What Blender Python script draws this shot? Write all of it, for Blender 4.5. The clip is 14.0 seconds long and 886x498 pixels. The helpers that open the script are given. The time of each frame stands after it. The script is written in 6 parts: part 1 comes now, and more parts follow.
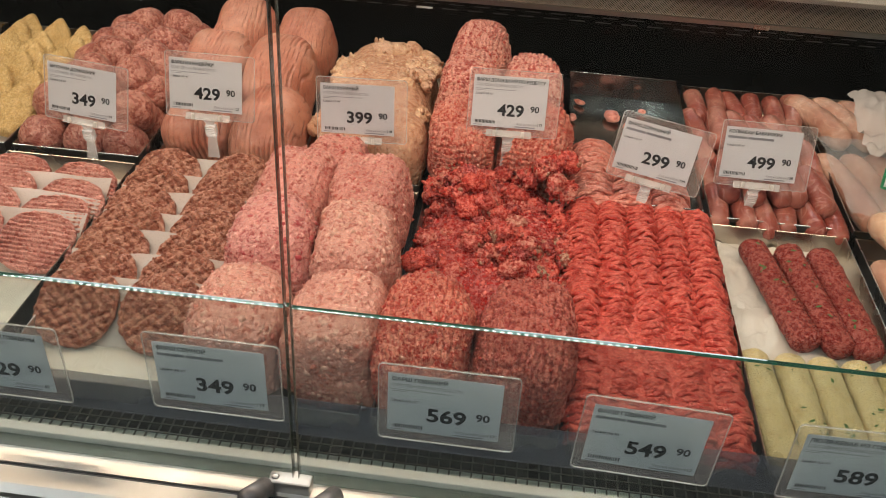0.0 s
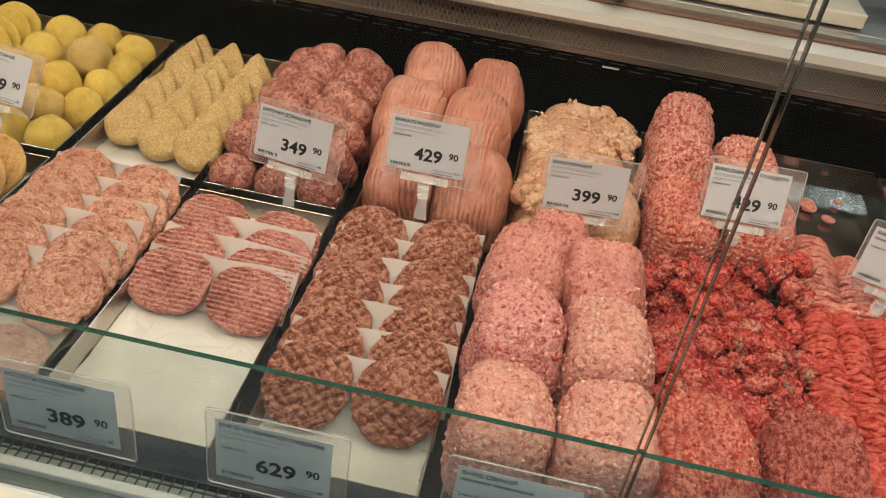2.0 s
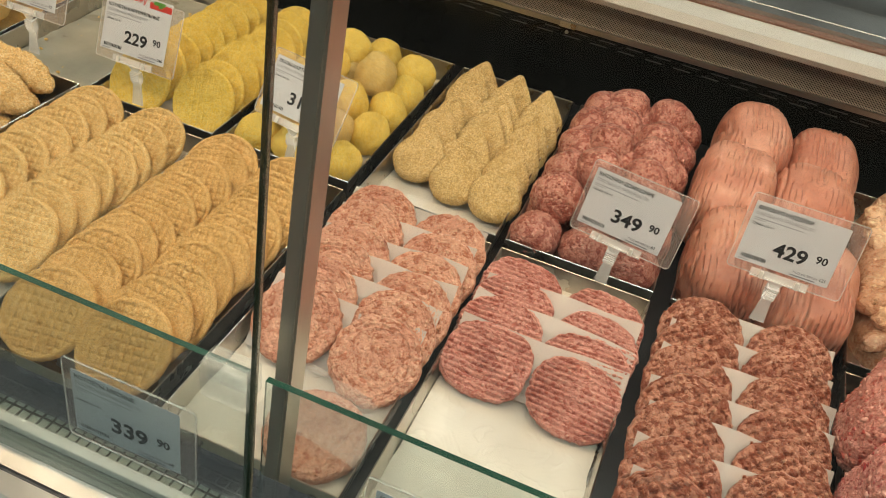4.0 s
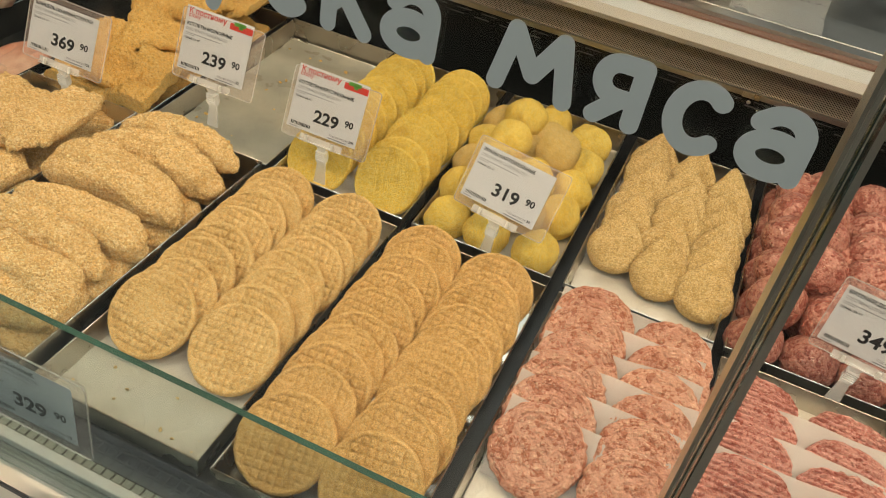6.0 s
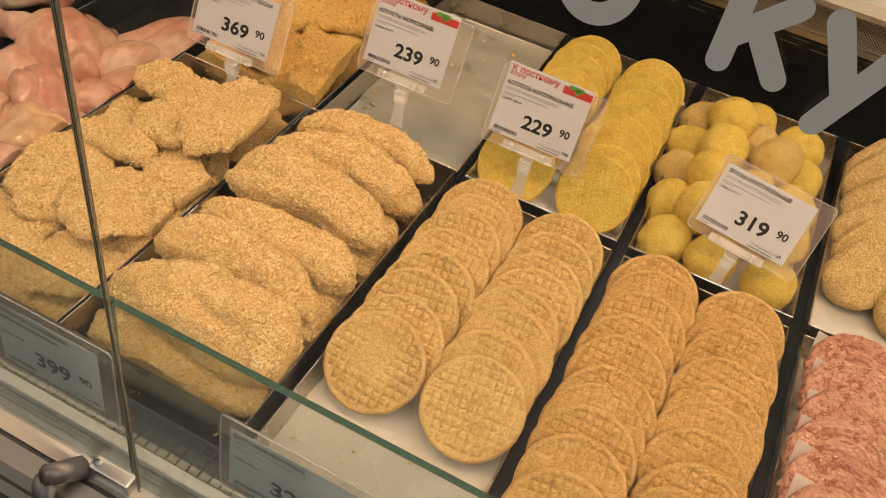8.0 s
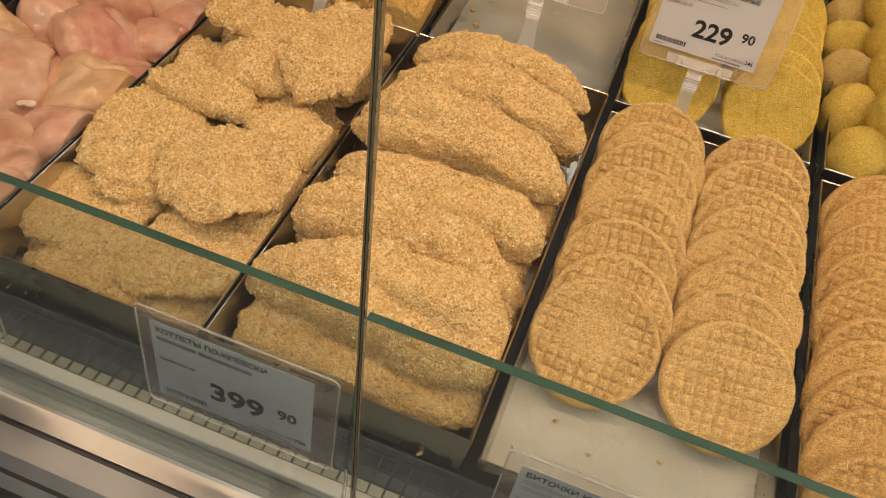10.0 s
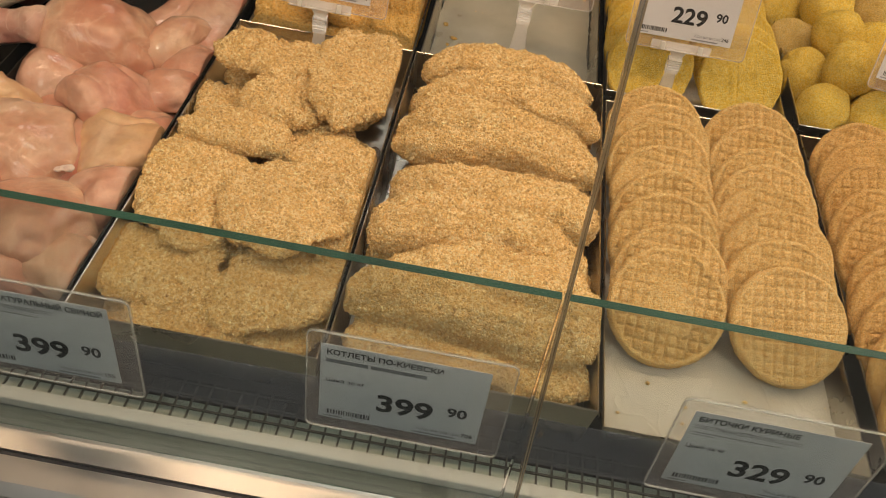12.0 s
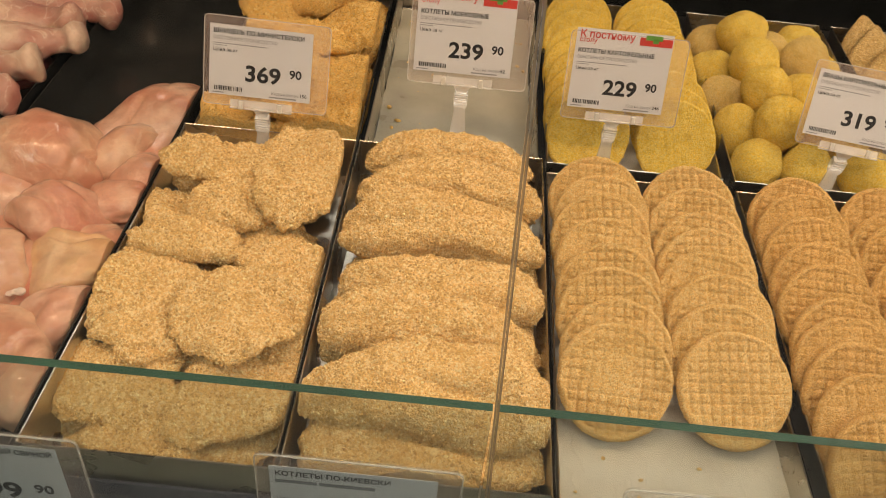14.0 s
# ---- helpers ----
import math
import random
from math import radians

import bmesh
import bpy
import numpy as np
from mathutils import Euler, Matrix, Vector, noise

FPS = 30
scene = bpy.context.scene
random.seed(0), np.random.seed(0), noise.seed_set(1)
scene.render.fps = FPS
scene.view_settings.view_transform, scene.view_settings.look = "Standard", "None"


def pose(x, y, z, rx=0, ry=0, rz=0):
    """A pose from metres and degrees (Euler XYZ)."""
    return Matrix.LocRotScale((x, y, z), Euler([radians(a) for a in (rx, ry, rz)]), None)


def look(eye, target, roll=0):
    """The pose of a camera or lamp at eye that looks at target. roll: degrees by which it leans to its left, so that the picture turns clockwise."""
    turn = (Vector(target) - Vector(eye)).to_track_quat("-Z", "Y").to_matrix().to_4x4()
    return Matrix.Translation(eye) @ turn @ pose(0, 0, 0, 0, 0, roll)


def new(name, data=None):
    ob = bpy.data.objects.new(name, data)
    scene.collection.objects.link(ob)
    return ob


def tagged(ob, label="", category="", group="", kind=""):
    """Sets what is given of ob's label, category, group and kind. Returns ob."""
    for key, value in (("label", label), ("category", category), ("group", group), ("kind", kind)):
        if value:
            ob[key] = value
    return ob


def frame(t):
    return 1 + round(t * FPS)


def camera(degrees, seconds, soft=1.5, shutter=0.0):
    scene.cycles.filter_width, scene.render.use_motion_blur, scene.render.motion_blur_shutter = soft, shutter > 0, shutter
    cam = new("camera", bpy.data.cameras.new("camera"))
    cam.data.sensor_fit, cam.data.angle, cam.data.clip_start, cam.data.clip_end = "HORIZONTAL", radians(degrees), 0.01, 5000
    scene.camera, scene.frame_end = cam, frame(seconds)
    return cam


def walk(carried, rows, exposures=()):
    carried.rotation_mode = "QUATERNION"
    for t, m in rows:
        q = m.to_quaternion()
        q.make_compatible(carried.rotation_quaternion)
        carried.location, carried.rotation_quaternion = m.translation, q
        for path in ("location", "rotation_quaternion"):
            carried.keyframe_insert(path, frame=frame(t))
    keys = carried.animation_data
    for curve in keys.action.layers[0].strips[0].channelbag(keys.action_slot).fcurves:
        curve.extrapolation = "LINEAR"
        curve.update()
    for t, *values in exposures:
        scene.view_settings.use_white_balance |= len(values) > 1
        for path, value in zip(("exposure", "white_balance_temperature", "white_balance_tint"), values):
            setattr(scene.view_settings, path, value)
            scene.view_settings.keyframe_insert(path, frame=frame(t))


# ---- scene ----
cam = camera(56.2, 14.0, 0.9)
PATH = [
    (0, (1.187, -1.003, 1.565), (1.05, 0.578, 0.347), 3.2),
    (0.5, (1.109, -1.014, 1.586), (0.997, 0.571, 0.371), 3.8),
    (1, (1.016, -1.022, 1.599), (0.918, 0.567, 0.388), 5.3),
    (1.5, (0.959, -0.999, 1.592), (0.856, 0.594, 0.388), 6.8),
    (2, (0.887, -0.933, 1.579), (0.731, 0.657, 0.376), 8.5),
    (2.5, (0.809, -0.867, 1.561), (0.545, 0.703, 0.351), 10.4),
    (3, (0.757, -0.849, 1.552), (0.371, 0.683, 0.325), 11.4),
    (3.5, (0.677, -0.84, 1.535), (0.277, 0.676, 0.295), 11.9),
    (4, (0.588, -0.837, 1.545), (0.179, 0.671, 0.296), 10.6),
    (4.2, (0.549, -0.844, 1.558), (0.141, 0.665, 0.311), 10.7),
    (6.3, (0.29, -0.787, 1.581), (-0.182, 0.666, 0.29), 11.1),
    (6.5, (0.273, -0.763, 1.573), (-0.209, 0.674, 0.268), 11.6),
    (7, (0.244, -0.738, 1.544), (-0.25, 0.661, 0.203), 12.8),
    (7.5, (0.164, -0.741, 1.54), (-0.312, 0.639, 0.173), 13.3),
    (8, (0.041, -0.759, 1.544), (-0.406, 0.606, 0.153), 11.8),
    (8.5, (-0.049, -0.787, 1.542), (-0.428, 0.599, 0.151), 10.6),
    (8.7, (-0.063, -0.802, 1.531), (-0.442, 0.597, 0.154), 9.9),
    (10.8, (-0.259, -0.676, 1.378), (-0.496, 0.584, -0.157), 10.2),
    (11, (-0.27, -0.696, 1.387), (-0.493, 0.595, -0.124), 9.1),
    (11.5, (-0.305, -0.759, 1.404), (-0.45, 0.602, -0.054), 7.1),
    (12, (-0.331, -0.789, 1.413), (-0.367, 0.612, -0.013), 9.4),
    (12.5, (-0.368, -0.793, 1.417), (-0.365, 0.634, 0.016), 10.2),
    (13, (-0.379, -0.797, 1.435), (-0.373, 0.649, 0.053), 8.5),
    (13.5, (-0.349, -0.787, 1.457), (-0.342, 0.667, 0.083), 6.3),
    (14, (-0.307, -0.769, 1.459), (-0.313, 0.705, 0.108), 5.6),
]
EXPOSURES = [(0.0, -0.08, 6600, 6), (1.5, -0.1, 6600, 4), (3.0, -0.02, 6650, 0), (4.2, 0.0, 6700, -3), (6.3, 0.0, 7200, 0), (7.5, -0.12, 8200, 12), (8.7, -0.12, 8500, 17), (11.0, -0.36, 7500, 11), (12.5, -0.25, 7850, 11), (14.0, -0.16, 8000, 11)]
walk(cam, [(t, look(eye, target, roll)) for t, eye, target, roll in PATH], EXPOSURES)

# ---- world and lights ----
world = bpy.data.worlds.new("shop_world")
scene.world = world
world.use_nodes = True
world.node_tree.nodes["Background"].inputs[0].default_value = (0.9, 0.95, 1.0, 1)
world.node_tree.nodes["Background"].inputs[1].default_value = 0.05


def area_lamp(name, eye, target, w, h, watts, colour):
    data = bpy.data.lights.new(name, "AREA")
    data.shape, data.size, data.size_y, data.energy, data.color = "RECTANGLE", w, h, watts, colour
    ob = new(name, data)
    ob.matrix_world = look(eye, target)
    return ob


# lamp added along case top, forward of its LED strip; unseen shop ceiling panels
area_lamp("added_case_lamp", (0.45, -0.235, 1.775), (0.45, -0.10, 0.9), 3.4, 0.035, 14.0, (1.0, 0.745, 0.545))
for px, py in ((-1.2, -1.9), (0.6, -1.9), (2.4, -1.9), (-0.4, 1.9), (1.8, 1.9)):
    area_lamp("ceiling_lamp", (px, py, 3.12), (px, py, 0), 1.2, 0.3, 11.5, (0.90, 0.95, 1.0))

# ---- small tools ----
def rnd(a, b):
    return random.uniform(a, b)


def _hash(i, j, k, s):
    h = (i * 374761393 + j * 668265263 + k * 2147483647 + s * 974634777) & 0xFFFFFFFF
    h = ((h ^ (h >> 13)) * 1274126177) & 0xFFFFFFFF
    h = ((h ^ (h >> 16)) * 2246822519) & 0xFFFFFFFF
    return ((h ^ (h >> 15)) & 0xFFFFFF) / 16777216.0


def vnoise(p, scale=1.0, seed=0):
    """Smooth value noise, -1 to 1, for an array of points."""
    q = np.asarray(p) * scale
    c = np.floor(q).astype(np.int64)
    f = q - c
    f = f * f * (3 - 2 * f)
    out = 0
    for dx in (0, 1):
        for dy in (0, 1):
            for dz in (0, 1):
                w = (f[:, 0] if dx else 1 - f[:, 0]) * (f[:, 1] if dy else 1 - f[:, 1]) * (f[:, 2] if dz else 1 - f[:, 2])
                out = out + w * _hash(c[:, 0] + dx, c[:, 1] + dy, c[:, 2] + dz, seed)
    return out * 2 - 1


def fbm(p, scale=1.0, seed=0, octaves=3):
    out, a = 0, 1.0
    for o in range(octaves):
        out = out + a * vnoise(p, scale * 2 ** o, seed + o * 17)
        a *= 0.5
    return out / 1.75


def grains(p, scale, seed=0):
    """Distance to the nearest of scattered grains, in cells: 0 at a grain's middle."""
    q = np.asarray(p) * scale
    c = np.floor(q).astype(np.int64)
    best = np.full(len(q), 9.0)
    for dx in (-1, 0, 1):
        for dy in (-1, 0, 1):
            for dz in (-1, 0, 1):
                n = c + (dx, dy, dz)
                g = np.stack([_hash(n[:, 0], n[:, 1], n[:, 2], seed + a) for a in (1, 2, 3)], 1)
                best = np.minimum(best, ((n + g - q) ** 2).sum(1))
    return np.sqrt(best)


def mesh_of(name, verts, faces, mat, smooth=True, grain=None):
    """A mesh of points and faces; grain: points and faces of a coating of loose bits, and whether they are facetted."""
    verts = np.asarray(verts, float)
    n = len(faces)
    faces = [tuple(int(i) for i in f) for f in faces]
    if grain is not None:
        gv, gf, facet = grain
        faces += (gf + len(verts)).tolist()
        verts = np.concatenate([verts, gv])
    me = bpy.data.meshes.new(name)
    me.from_pydata(verts.tolist(), [], faces)
    for m in mat if isinstance(mat, (list, tuple)) else (mat,):
        me.materials.append(m)
    if smooth:
        flags = [True] * n + [not (grain and grain[2])] * (len(faces) - n)
        me.polygons.foreach_set("use_smooth", flags)
    if grain is not None:
        me.polygons.foreach_set("material_index", [0] * n + [1] * (len(faces) - n))
    me.update()
    return me


def coat(p, faces, per_area, size, seed, facet=True, lift=0.2, down=-0.35, long=1.7):
    """Loose bits lying all over the upper side of a shape: one for each per_area square metres."""
    rng = np.random.default_rng(seed)
    q = p[np.asarray([f for f in faces if len(f) == 4])]
    nrm = np.cross(q[:, 2] - q[:, 0], q[:, 3] - q[:, 1])
    area = np.linalg.norm(nrm, axis=1) / 2 + 1e-12
    nrm = nrm / (2 * area[:, None])
    w = area * (nrm[:, 2] > down)
    k = rng.choice(len(q), max(4, int(w.sum() / per_area)), p=w / w.sum())
    a, b = rng.random((2, len(k), 1))
    c = (q[k, 0] * (1 - a) + q[k, 1] * a) * (1 - b) + (q[k, 3] * (1 - a) + q[k, 2] * a) * b
    z = nrm[k] + rng.normal(0, 0.25, (len(k), 3))
    z /= np.linalg.norm(z, axis=1)[:, None]
    x = np.cross(z, rng.normal(0, 1, (len(k), 3)))
    x /= np.linalg.norm(x, axis=1)[:, None]
    y = np.cross(z, x)
    s = size * (0.5 + rng.random((len(k), 1)) ** 1.5)
    if facet:
        shape, fs = np.array([(1, 0, -0.4), (0, 1, -0.4), (-1, 0, -0.4), (0, -1, -0.4), (0.15, 0.1, 1.0)]), [(0, 1, 4), (1, 2, 4), (2, 3, 4), (3, 0, 4)]
    else:
        shape, fs = unit_sphere(1)
    shape = shape + rng.normal(0, 0.16, (len(k), len(shape), 3))
    stretch = 0.8 + (long - 0.8) * rng.random((len(k), 1, 1))
    v = c[:, None] + s[:, None] * (shape[..., :1] * stretch * x[:, None] + shape[..., 1:2] * y[:, None] + (shape[..., 2:] * 0.8 + lift) * z[:, None])
    f = np.asarray(fs)[None] + (np.arange(len(k)) * shape.shape[1])[:, None, None]
    return v.reshape(-1, 3), f.reshape(-1, f.shape[2]), facet


def bm_mesh(name, bm, mat, smooth=False):
    bmesh.ops.recalc_face_normals(bm, faces=bm.faces)
    me = bpy.data.meshes.new(name)
    bm.to_mesh(me)
    bm.free()
    for m in mat if isinstance(mat, (list, tuple)) else (mat,):
        me.materials.append(m)
    if smooth:
        me.polygons.foreach_set("use_smooth", [True] * len(me.polygons))
    return me


def thing(name, me, label, category, m=None, group="", kind=""):
    ob = new(name, me)
    if m is not None:
        ob.matrix_world = m
    return tagged(ob, label, category, group, kind)


def part(name, me, parent, label="", m=None):
    ob = new(name, me)
    ob.parent = parent
    if m is not None:
        ob.matrix_basis = m
    return tagged(ob, label)


def add_box(bm, x0, x1, y0, y1, z0, z1, bevel=0.0, mat=0):
    vs = [bm.verts.new((x, y, z)) for x in (x0, x1) for y in (y0, y1) for z in (z0, z1)]
    fs = [bm.faces.new([vs[i] for i in f]) for f in ((0, 1, 3, 2), (4, 6, 7, 5), (0, 4, 5, 1), (2, 3, 7, 6), (0, 2, 6, 4), (1, 5, 7, 3))]
    for f in fs:
        f.material_index = mat
    if bevel:
        es = list({e for f in fs for e in f.edges})
        bmesh.ops.bevel(bm, geom=es, offset=bevel, segments=2, affect="EDGES", profile=0.5)


def box_mesh(name, x0, x1, y0, y1, z0, z1, mat, bevel=0.0):
    bm = bmesh.new()
    add_box(bm, x0, x1, y0, y1, z0, z1, bevel)
    return bm_mesh(name, bm, mat)


def strip_mesh(name, profile, x0, x1, mat, closed=True):
    """A profile of (y, z) points drawn out along x."""
    n = len(profile)
    verts = [(x, y, z) for x in (x0, x1) for y, z in profile]
    faces = [(i, (i + 1) % n, n + (i + 1) % n, n + i) for i in range(n if closed else n - 1)]
    if closed:
        faces += [tuple(range(n))[::-1], tuple(range(n, 2 * n))]
    me = mesh_of(name, verts, faces, mat, smooth=False)
    return me


_spheres = {}


def unit_sphere(n):
    """A ball of six square grids, n cells a side: points and faces."""
    if n in _spheres:
        return _spheres[n]
    index, pts, faces = {}, [], []

    def at(c):
        key = tuple(int(round(v * n)) for v in c)
        if key not in index:
            index[key] = len(pts)
            pts.append(np.tan(np.array(c) * math.pi / 4))
        return index[key]
    lin = np.linspace(-1, 1, n + 1)
    for axis in range(3):
        for side in (-1, 1):
            for a in range(n):
                for b in range(n):
                    quad = []
                    for u, v in ((a, b), (a + 1, b), (a + 1, b + 1), (a, b + 1)):
                        c = [0, 0, 0]
                        c[axis], c[(axis + 1) % 3], c[(axis + 2) % 3] = side, lin[u], lin[v]
                        quad.append(at(c))
                    faces.append(tuple(quad if side > 0 else quad[::-1]))
    p = np.array(pts)
    _spheres[n] = (p / np.linalg.norm(p, axis=1)[:, None], faces)
    return _spheres[n]


def super_ball(n, rx, ry, rz, power=2.0):
    """A rounded box: power 2 is an ellipsoid, higher is boxier."""
    p, f = unit_sphere(n)
    k = (np.abs(p) ** power).sum(1) ** (-1 / power)
    return p * k[:, None] * (rx, ry, rz), f, p


def disc_grid(n, r, thick, edge):
    """A round flat cake with a soft rim, n cells across: points, faces, and radius 0 to 1. The underside is plain."""
    lin = np.linspace(-1, 1, n + 1)
    u, v = (a.ravel() for a in np.meshgrid(lin, lin))
    x, y = u * np.sqrt(1 - v * v / 2), v * np.sqrt(1 - u * u / 2)
    rr = np.hypot(x, y)
    z = thick / 2 * np.clip(1 - np.clip((rr - 1 + edge) / edge, 0, 1) ** 2.2, 0, 1) ** 0.5
    w = n + 1
    faces = [(j * w + i, j * w + i + 1, (j + 1) * w + i + 1, (j + 1) * w + i) for j in range(n) for i in range(n)]
    rim = list(range(n)) + [j * w + n for j in range(n)] + [n * w + i for i in range(n, 0, -1)] + [j * w for j in range(n, 0, -1)]
    rings, base = [rim], len(x)
    px, py, pz, pr = [x], [y], [z], [rr]
    for k, depth in ((0.985, -0.26), (0.90, -0.5)):
        px.append(x[rim] * k), py.append(y[rim] * k), pz.append(np.full(len(rim), thick * depth)), pr.append(np.full(len(rim), k))
        rings.append(list(range(base, base + len(rim))))
        base += len(rim)
    for a, b in zip(rings, rings[1:]):
        faces += [(a[i], b[i], b[(i + 1) % len(rim)], a[(i + 1) % len(rim)]) for i in range(len(rim))]
    faces.append(tuple(rings[-1][::-1]))
    return np.stack([np.concatenate(px) * r, np.concatenate(py) * r, np.concatenate(pz)], 1), faces, np.concatenate(pr)

# ---- materials ----
def material(name):
    m = bpy.data.materials.new(name)
    m.use_nodes = True
    return m, m.node_tree.nodes, m.node_tree.links, m.node_tree.nodes["Principled BSDF"]


def tex(nodes, kind, scale, detail=2.0, **more):
    t = nodes.new(kind)
    t.inputs["Scale"].default_value = scale
    if "Detail" in t.inputs:
        t.inputs["Detail"].default_value = detail
    for k, v in more.items():
        t.inputs[k].default_value = v
    return t


def ramp(nodes, links, source, stops):
    r = nodes.new("ShaderNodeValToRGB")
    e = r.color_ramp.elements
    while len(e) < len(stops):
        e.new(0.5)
    for el, (pos, col) in zip(e, stops):
        el.position, el.color = pos, (*col, 1)
    links.new(source, r.inputs[0])
    return r.outputs[0]


def mix(nodes, links, kind, fac, a, b):
    n = nodes.new("ShaderNodeMix")
    n.data_type, n.blend_type = "RGBA", kind
    for sock, v in ((n.inputs[0], fac), (n.inputs[6], a), (n.inputs[7], b)):
        if isinstance(v, bpy.types.NodeSocket):
            links.new(v, sock)
        elif isinstance(v, tuple):
            sock.default_value = (*v, 1)
        else:
            sock.default_value = v
    return n.outputs[2]


def coords(nodes, links, random_shift=True):
    """Object coordinates, shifted by each object's own random number so that copies differ."""
    c = nodes.new("ShaderNodeTexCoord")
    if not random_shift:
        return c.outputs["Object"]
    info = nodes.new("ShaderNodeObjectInfo")
    mul = nodes.new("ShaderNodeVectorMath")
    mul.operation = "SCALE"
    mul.inputs[0].default_value = (13.0, 7.0, 5.0)
    links.new(info.outputs["Random"], mul.inputs["Scale"])
    add = nodes.new("ShaderNodeVectorMath")
    links.new(c.outputs["Object"], add.inputs[0])
    links.new(mul.outputs[0], add.inputs[1])
    return add.outputs[0]


def bump(nodes, links, bsdf, *layers):
    last = None
    for source, strength, dist in layers:
        b = nodes.new("ShaderNodeBump")
        b.inputs["Strength"].default_value, b.inputs["Distance"].default_value = strength, dist
        links.new(source, b.inputs["Height"])
        if last:
            links.new(last, b.inputs["Normal"])
        last = b.outputs[0]
    links.new(last, bsdf.inputs["Normal"])


def plain(name, colour, rough=0.5, metal=0.0, var=0.12, scale=9.0, bump_d=0.0004, fine=160.0):
    """Painted, moulded or metal surface with faint blotches and grain."""
    m, n, l, b = material(name)
    v = coords(n, l, False)
    t, g = tex(n, "ShaderNodeTexNoise", scale, 5.0), tex(n, "ShaderNodeTexNoise", fine, 2.0)
    l.new(v, t.inputs["Vector"]), l.new(v, g.inputs["Vector"])
    lo, hi = tuple(c * (1 - var) for c in colour), tuple(min(1, c * (1 + var)) for c in colour)
    l.new(ramp(n, l, t.outputs["Fac"], [(0.3, lo), (0.7, hi)]), b.inputs["Base Color"])
    rr = n.new("ShaderNodeMapRange")
    rr.inputs["To Min"].default_value, rr.inputs["To Max"].default_value = max(0.02, rough - 0.1), min(1, rough + 0.12)
    l.new(t.outputs["Fac"], rr.inputs["Value"]), l.new(rr.outputs[0], b.inputs["Roughness"])
    b.inputs["Metallic"].default_value = metal
    if bump_d:
        bump(n, l, b, (g.outputs["Fac"], 0.25, bump_d))
    return m


def times(c, k):
    return tuple(min(0.97, v * k) for v in c)


def crevice_shade(n, l, cell, lo, tint):
    """Darker tone between grains: the shade of the gaps is painted into the colour."""
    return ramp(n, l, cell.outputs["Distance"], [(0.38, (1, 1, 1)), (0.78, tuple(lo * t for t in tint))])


GRAIN = {}


def loose(name, stops, rough):
    """Loose grains: each one has a tone of its own."""
    m, n, l, b = material(name)
    geo = n.new("ShaderNodeNewGeometry")
    f = tex(n, "ShaderNodeTexNoise", 420.0, 2.0)
    l.new(coords(n, l), f.inputs["Vector"])
    tone = ramp(n, l, geo.outputs["Random Per Island"], stops)
    l.new(mix(n, l, "MULTIPLY", 1.0, tone, ramp(n, l, f.outputs["Fac"], [(0.3, (0.85, 0.82, 0.8)), (0.7, (1.1, 1.1, 1.1))])), b.inputs["Base Color"])
    b.inputs["Roughness"].default_value = rough
    b.inputs["Specular IOR Level"].default_value = 0.35
    return m


def crumbs(name, dark, mid, light, scale=430.0, rough=0.8):
    """Breadcrumb coating: fine grains of several tones with thin patches."""
    m, n, l, b = material(name)
    v = coords(n, l)
    grain, patch, big = tex(n, "ShaderNodeTexVoronoi", scale * 1.5), tex(n, "ShaderNodeTexNoise", 60.0, 4.0), tex(n, "ShaderNodeTexNoise", 13.0, 3.0)
    fine = tex(n, "ShaderNodeTexVoronoi", scale * 3.0)
    for t in (grain, patch, big, fine):
        l.new(v, t.inputs["Vector"])
    gs, fs = n.new("ShaderNodeSeparateColor"), n.new("ShaderNodeSeparateColor")
    l.new(grain.outputs["Color"], gs.inputs[0]), l.new(fine.outputs["Color"], fs.inputs[0])
    cell = ramp(n, l, gs.outputs[0], [(0.0, times(mid, 0.80)), (0.25, times(mid, 0.93)), (0.5, mid), (0.8, times(mid, 1.1)), (0.97, times(light, 0.95))])
    small = ramp(n, l, fs.outputs[1], [(0.0, (0.80, 0.76, 0.70)), (0.5, (1, 1, 1)), (0.95, (1.16, 1.16, 1.18))])
    col = mix(n, l, "MULTIPLY", 1.0, cell, small)
    tone = ramp(n, l, patch.outputs["Fac"], [(0.30, (0.84, 0.76, 0.66)), (0.45, (1, 1, 1)), (0.72, (1.1, 1.1, 1.12))])
    wide = ramp(n, l, big.outputs["Fac"], [(0.3, (0.93, 0.90, 0.84)), (0.7, (1.06, 1.06, 1.08))])
    col = mix(n, l, "MULTIPLY", 1.0, mix(n, l, "MULTIPLY", 0.8, col, tone), wide)
    l.new(mix(n, l, "MULTIPLY", 1.0, col, (0.94, 0.92, 0.89)), b.inputs["Base Color"])
    b.inputs["Roughness"].default_value = rough
    b.inputs["Specular IOR Level"].default_value = 0.25
    inv = n.new("ShaderNodeMath")
    inv.operation = "SUBTRACT"
    inv.inputs[0].default_value = 1.0
    l.new(grain.outputs["Distance"], inv.inputs[1])
    bump(n, l, b, (patch.outputs["Fac"], 0.35, 0.002), (inv.outputs[0], 0.9, 0.0016))
    GRAIN[name] = loose(name + "_grain", [(0.0, dark), (0.08, times(mid, 0.82)), (0.4, times(mid, 1.0)), (0.7, times(mid, 1.16)), (0.9, light), (1.0, times(light, 1.15))], rough)
    return m


